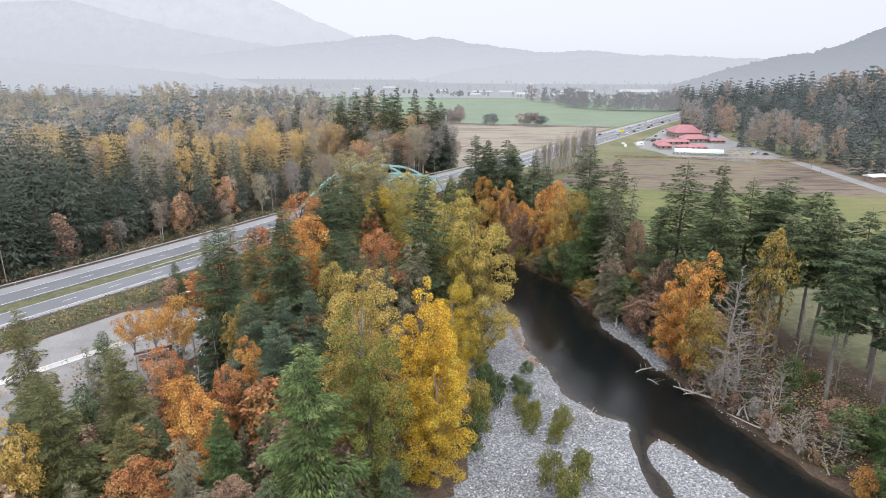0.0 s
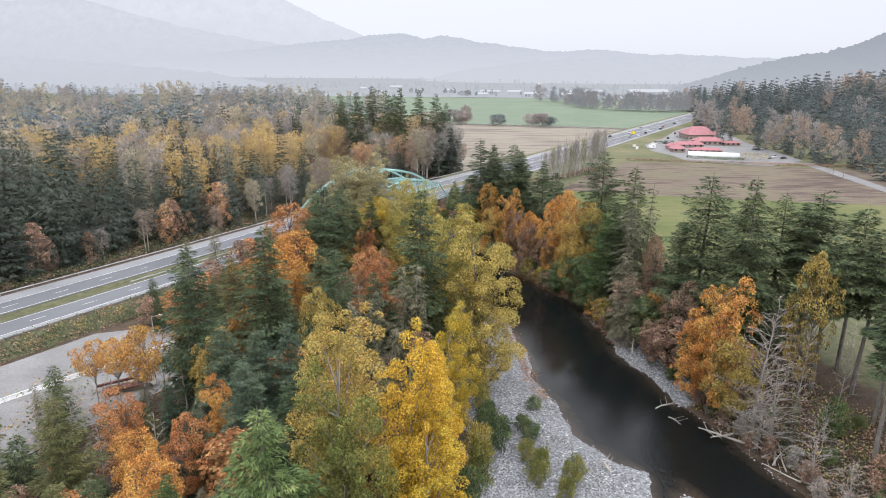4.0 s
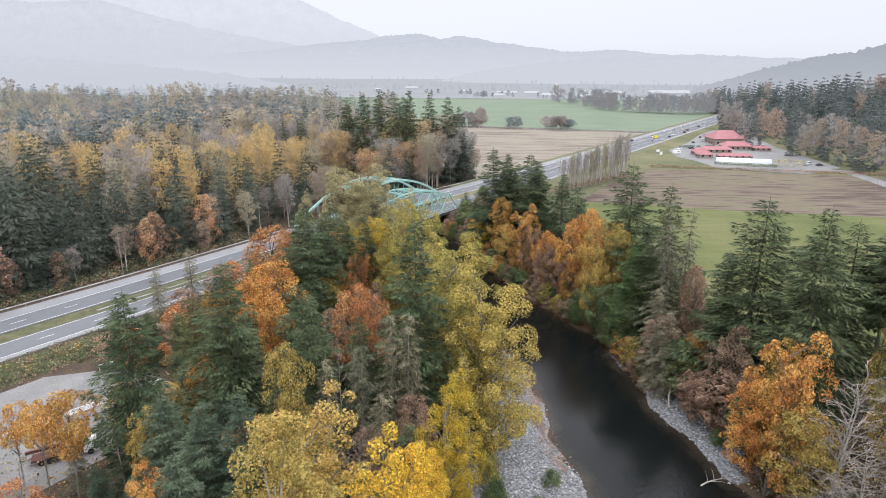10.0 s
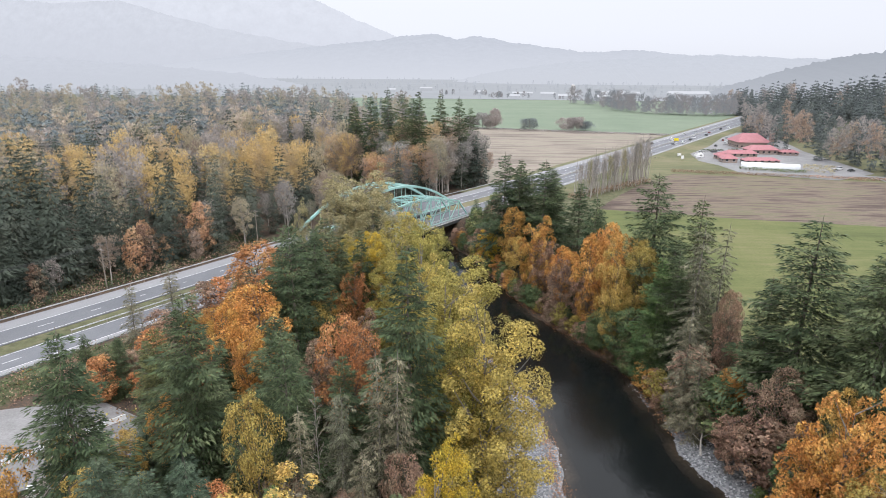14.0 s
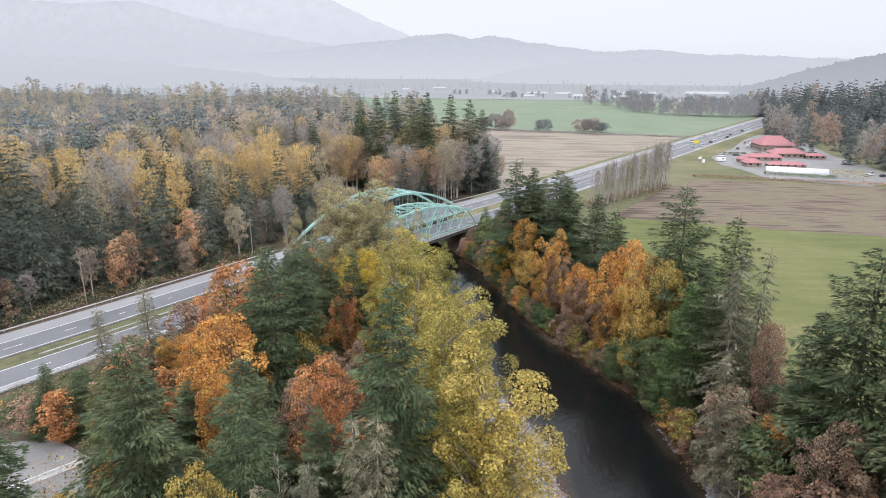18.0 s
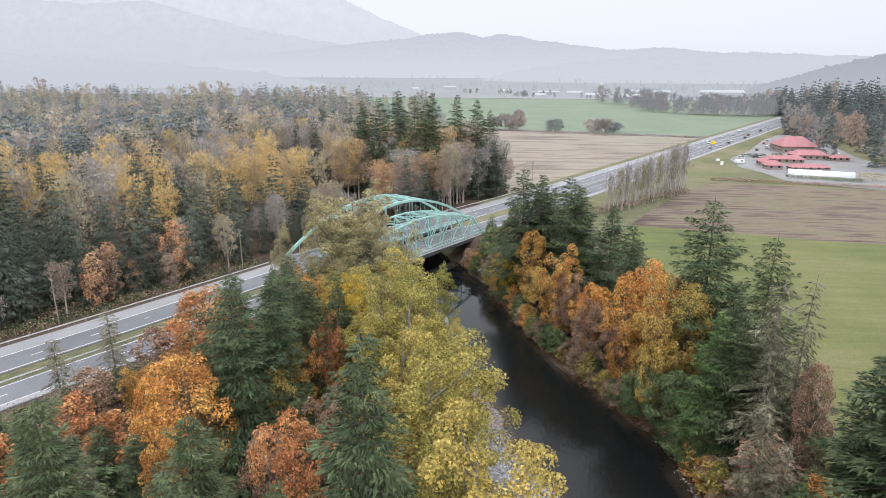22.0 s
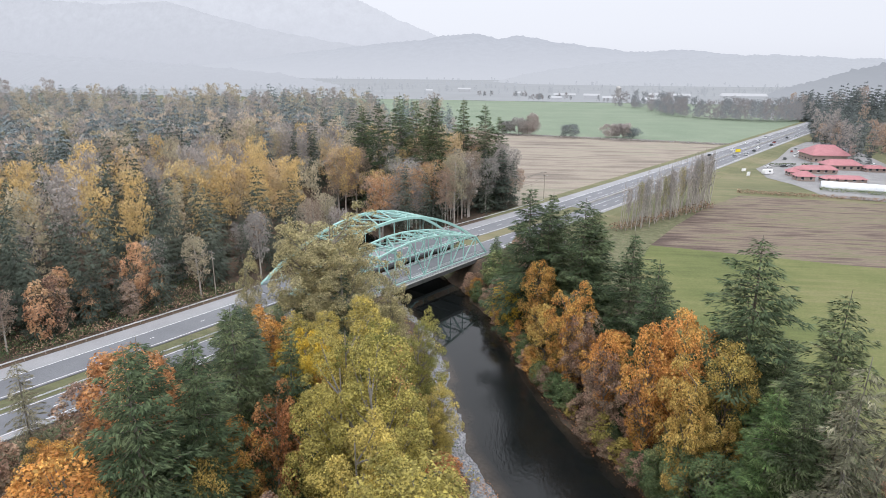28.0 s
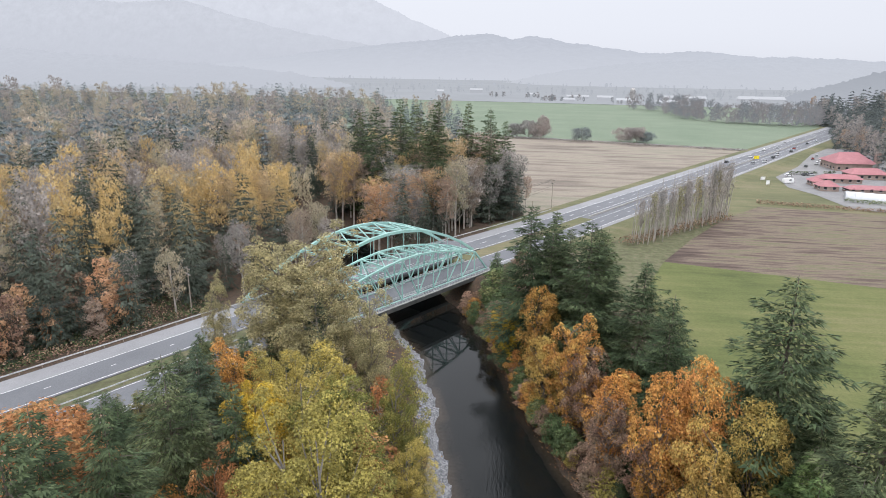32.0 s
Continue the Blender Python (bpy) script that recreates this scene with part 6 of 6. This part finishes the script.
put("windscreen", b.mesh("windscreen", M_GLASS), root)
root.matrix_basis = pose(-56, 119.2, 5.36, 0, 0, 28)
car(-46.5, 121, 5.3, 40, "white", "car", spot="parked among the autumn trees")
root = tagged(new("street_lamp"), "tall grey street lamp beside the frontage road", "street lamp")
b = Builder()
b.tube([(0, 0, -0.2), (0, 0, 10)], [0.12, 0.07], 8)
put("post", b.mesh("post", M_GALV), root)
b = Builder()
b.beam((0, 0, 9.9), (1.6, 0, 10.2), 0.08, 0.08)
put("arm", b.mesh("arm", M_GALV), root)
b = Builder()
b.box((1.8, 0, 10.2), (0.7, 0.3, 0.14))
put("lamp_head", b.mesh("lamp_head", M_WHITE), root, "pale lamp head")
root.matrix_basis = pose(-56, 131, 5.36, 0, 0, 20)

# ---- the gravel bar: willow shrubs, cobbles, driftwood ----
for i, (x, y, h, w) in enumerate(((21, 119, 2.6, 1.1), (18, 112, 3.0, 1.1), (19, 109, 3.4, 1.0), (18, 97, 4.4, 0.8), (19.5, 101, 3.6, 0.9), (24, 97, 4.4, 0.8), (19, 82, 5.2, 0.8), (24, 83, 5.0, 0.8), (21, 78, 5.0, 0.9), (17.5, 104, 3.0, 1.0), (22, 93, 4.0, 0.8))):
    plant("bush", i % 3, "green" if i < 3 else "lime", x, y, float(ground_z(x, y)) + h * 1.2, w, "on the gravel bar", None, "willow shrubs")
for i, (x, y, h) in enumerate(((11, 110, 5), (11, 118, 5), (13, 106, 5.5), (10, 125, 4.5), (12, 114, 4), (9, 103, 6), (10, 132, 4), (9, 96, 6), (7, 90, 6), (11, 139, 4))):
    plant("bush", i % 3, ("green", "olive", "green", "lime")[i % 4], x, y, float(ground_z(x, y)) + h * 1.35, 0.7, "beside the gravel bar", None, "willow shrubs")
cobble = Builder()
for a in range(3):
    for i in range(6):
        t = 2 * math.pi * i / 6
        r, z = ((0.75, -0.35), (1.0, 0.1), (0.55, 0.5))[a]
        cobble.v.append(Vector((math.cos(t + a * 0.4) * r, math.sin(t + a * 0.4) * r * 0.8, z)))
cobble.f = [(a * 6 + i, a * 6 + (i + 1) % 6, a * 6 + 6 + (i + 1) % 6, a * 6 + 6 + i) for a in range(2) for i in range(6)] + [tuple(range(12, 18))]
cv, cf = np.array([tuple(v) for v in cobble.v]), cobble.f
vs, fs = [], []
r = np.random.default_rng(12)
count = 0
while count < 8000:
    y = r.uniform(70, 180)
    x = r.uniform(-2, 62)
    z = float(ground_z(x, y))
    if not -0.15 < z < 1.5 or x > np.interp(y, RY, RR) + 9 or (x > np.interp(y, RY, RR) and not 122 < y < 156):
        continue
    size = 0.10 + 0.20 * r.random() ** 3
    a = r.uniform(0, 6.28)
    rot = np.array([[math.cos(a), -math.sin(a), 0], [math.sin(a), math.cos(a), 0], [0, 0, 0.7]])
    fs += [tuple(i + len(vs) * 18 for i in f) for f in cf]
    vs.append(cv @ rot.T * size + [x, y, z])
    count += 1
M_COBBLE = bpy.data.materials.new("river_cobbles")
M_COBBLE.use_nodes = True
n, l = M_COBBLE.node_tree.nodes, M_COBBLE.node_tree.links
g = n.new("ShaderNodeNewGeometry")
l.new(ramp(n, l, g.outputs["Random Per Island"], [(0.0, (0.14, 0.145, 0.15)), (0.5, (0.27, 0.275, 0.285)), (1.0, (0.52, 0.52, 0.52))]), n["Principled BSDF"].inputs["Base Color"])
n["Principled BSDF"].inputs["Roughness"].default_value = 0.85
put("cobbles", mesh_of("cobbles", np.concatenate(vs), fs, M_COBBLE), None, "loose grey river cobbles on the gravel bars", "cobbles", "stuff")


def log(x, y, z, length, turn, tilt, radius, label="bleached driftwood log at the water's edge"):
    root = tagged(new("driftwood_log"), label, "log", "driftwood")
    b = Builder()
    b.tube([(t * length, 0.15 * math.sin(t * 5), 0.1 * math.sin(t * 3)) for t in np.linspace(0, 1, 7)], [radius * (1 - 0.6 * t) for t in np.linspace(0, 1, 7)], 7)
    put("stem", b.mesh("stem", M_PALEBARK), root)
    for i in range(4):
        b = Builder()
        p = Vector((length * (0.35 + 0.15 * i), 0, 0))
        b.tube([p, p + Vector((0.6, (-1) ** i * 0.9, 0.5)), p + Vector((1.1, (-1) ** i * 1.7, 0.7))], [radius * 0.35, radius * 0.2, 0.02], 5)
        put("branch", b.mesh("branch", M_PALEBARK), root)
    root.matrix_basis = pose(x, y, z, 0, -tilt, turn)


for q in ((45.5, 121, 0.12, 4.5, 25, 3, 0.16), (47, 118, 0.08, 3.0, -60, 2, 0.12), (57, 108, 1.0, 8, 150, 4, 0.25), (60, 105, 1.2, 7, 100, 6, 0.2), (59, 102, 0.9, 9, 60, 5, 0.22), (62, 103, 1.6, 6, 20, 8, 0.18), (56, 111, 1.0, 5, 200, 3, 0.2), (64, 92, 0.8, 8, 120, 6, 0.22), (66, 87, 0.9, 6, 80, 10, 0.18),
          (58, 101, 1.6, 6, 40, 12, 0.14), (59.5, 99.5, 1.4, 7, 75, 9, 0.16), (57.5, 103.5, 1.3, 6.5, 15, 10, 0.14), (60.5, 97, 1.3, 6, 140, 7, 0.15), (62.5, 95, 1.3, 7, 100, 9, 0.16), (58.5, 105.5, 1.5, 5, 120, 14, 0.12), (63, 89.5, 1.0, 7, 45, 12, 0.15), (65, 84, 1.0, 6, 70, 10, 0.15),
          (47.5, 143, 1.2, 7, 70, 28, 0.2), (31, 100, 0.9, 2.6, 110, 10, 0.25)):
    log(*q)

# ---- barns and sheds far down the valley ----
# far barn walls and roofs emit pale tones that imitate mist
MIST_GLOW_WALL = mist_glow("mist_glow_wall", (0.50, 0.515, 0.53))
MIST_GLOW_ROOF = mist_glow("mist_glow_roof", (0.74, 0.755, 0.77))


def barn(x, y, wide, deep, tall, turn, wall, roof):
    root = tagged(new("barn"), "pale farm building in the valley, far ones glowing for mist", "barn", "valley farms")
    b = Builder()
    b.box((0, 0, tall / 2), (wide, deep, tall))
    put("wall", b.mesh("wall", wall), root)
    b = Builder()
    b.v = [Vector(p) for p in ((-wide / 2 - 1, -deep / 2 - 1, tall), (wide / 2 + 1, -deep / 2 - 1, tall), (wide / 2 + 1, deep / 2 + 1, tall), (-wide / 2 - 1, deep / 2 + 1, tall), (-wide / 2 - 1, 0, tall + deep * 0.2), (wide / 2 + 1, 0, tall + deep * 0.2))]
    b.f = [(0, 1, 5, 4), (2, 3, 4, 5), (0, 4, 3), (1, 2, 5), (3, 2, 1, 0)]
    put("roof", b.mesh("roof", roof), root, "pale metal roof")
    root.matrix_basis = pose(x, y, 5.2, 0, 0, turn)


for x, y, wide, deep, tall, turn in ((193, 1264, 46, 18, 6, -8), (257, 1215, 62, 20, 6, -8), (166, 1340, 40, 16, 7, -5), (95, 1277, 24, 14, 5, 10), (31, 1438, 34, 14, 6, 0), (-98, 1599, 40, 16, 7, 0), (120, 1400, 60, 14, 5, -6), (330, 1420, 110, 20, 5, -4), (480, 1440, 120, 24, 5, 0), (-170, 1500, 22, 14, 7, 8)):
    barn(x, y, wide * 0.7, deep, tall, turn, MIST_GLOW_WALL, MIST_GLOW_ROOF)
root = tagged(new("silo"), "pale concrete farm silo with a domed cap", "silo", "valley farms")
b = Builder()
b.tube([(0, 0, 0), (0, 0, 22)], [4.5, 4.5], 14)
put("tower", b.mesh("tower", M_CONCRETE), root)
b = Builder()
b.tube([(0, 0, 22), (0, 0, 24), (0, 0, 25.5)], [4.7, 3.6, 0.8], 14)
put("cap", b.mesh("cap", M_CONCRETE), root, "grey cap")
root.matrix_basis = pose(214, 1330, 5.2)
barn(244, 328, 9, 6, 2.6, 10, M_SIDING, M_WHITE)
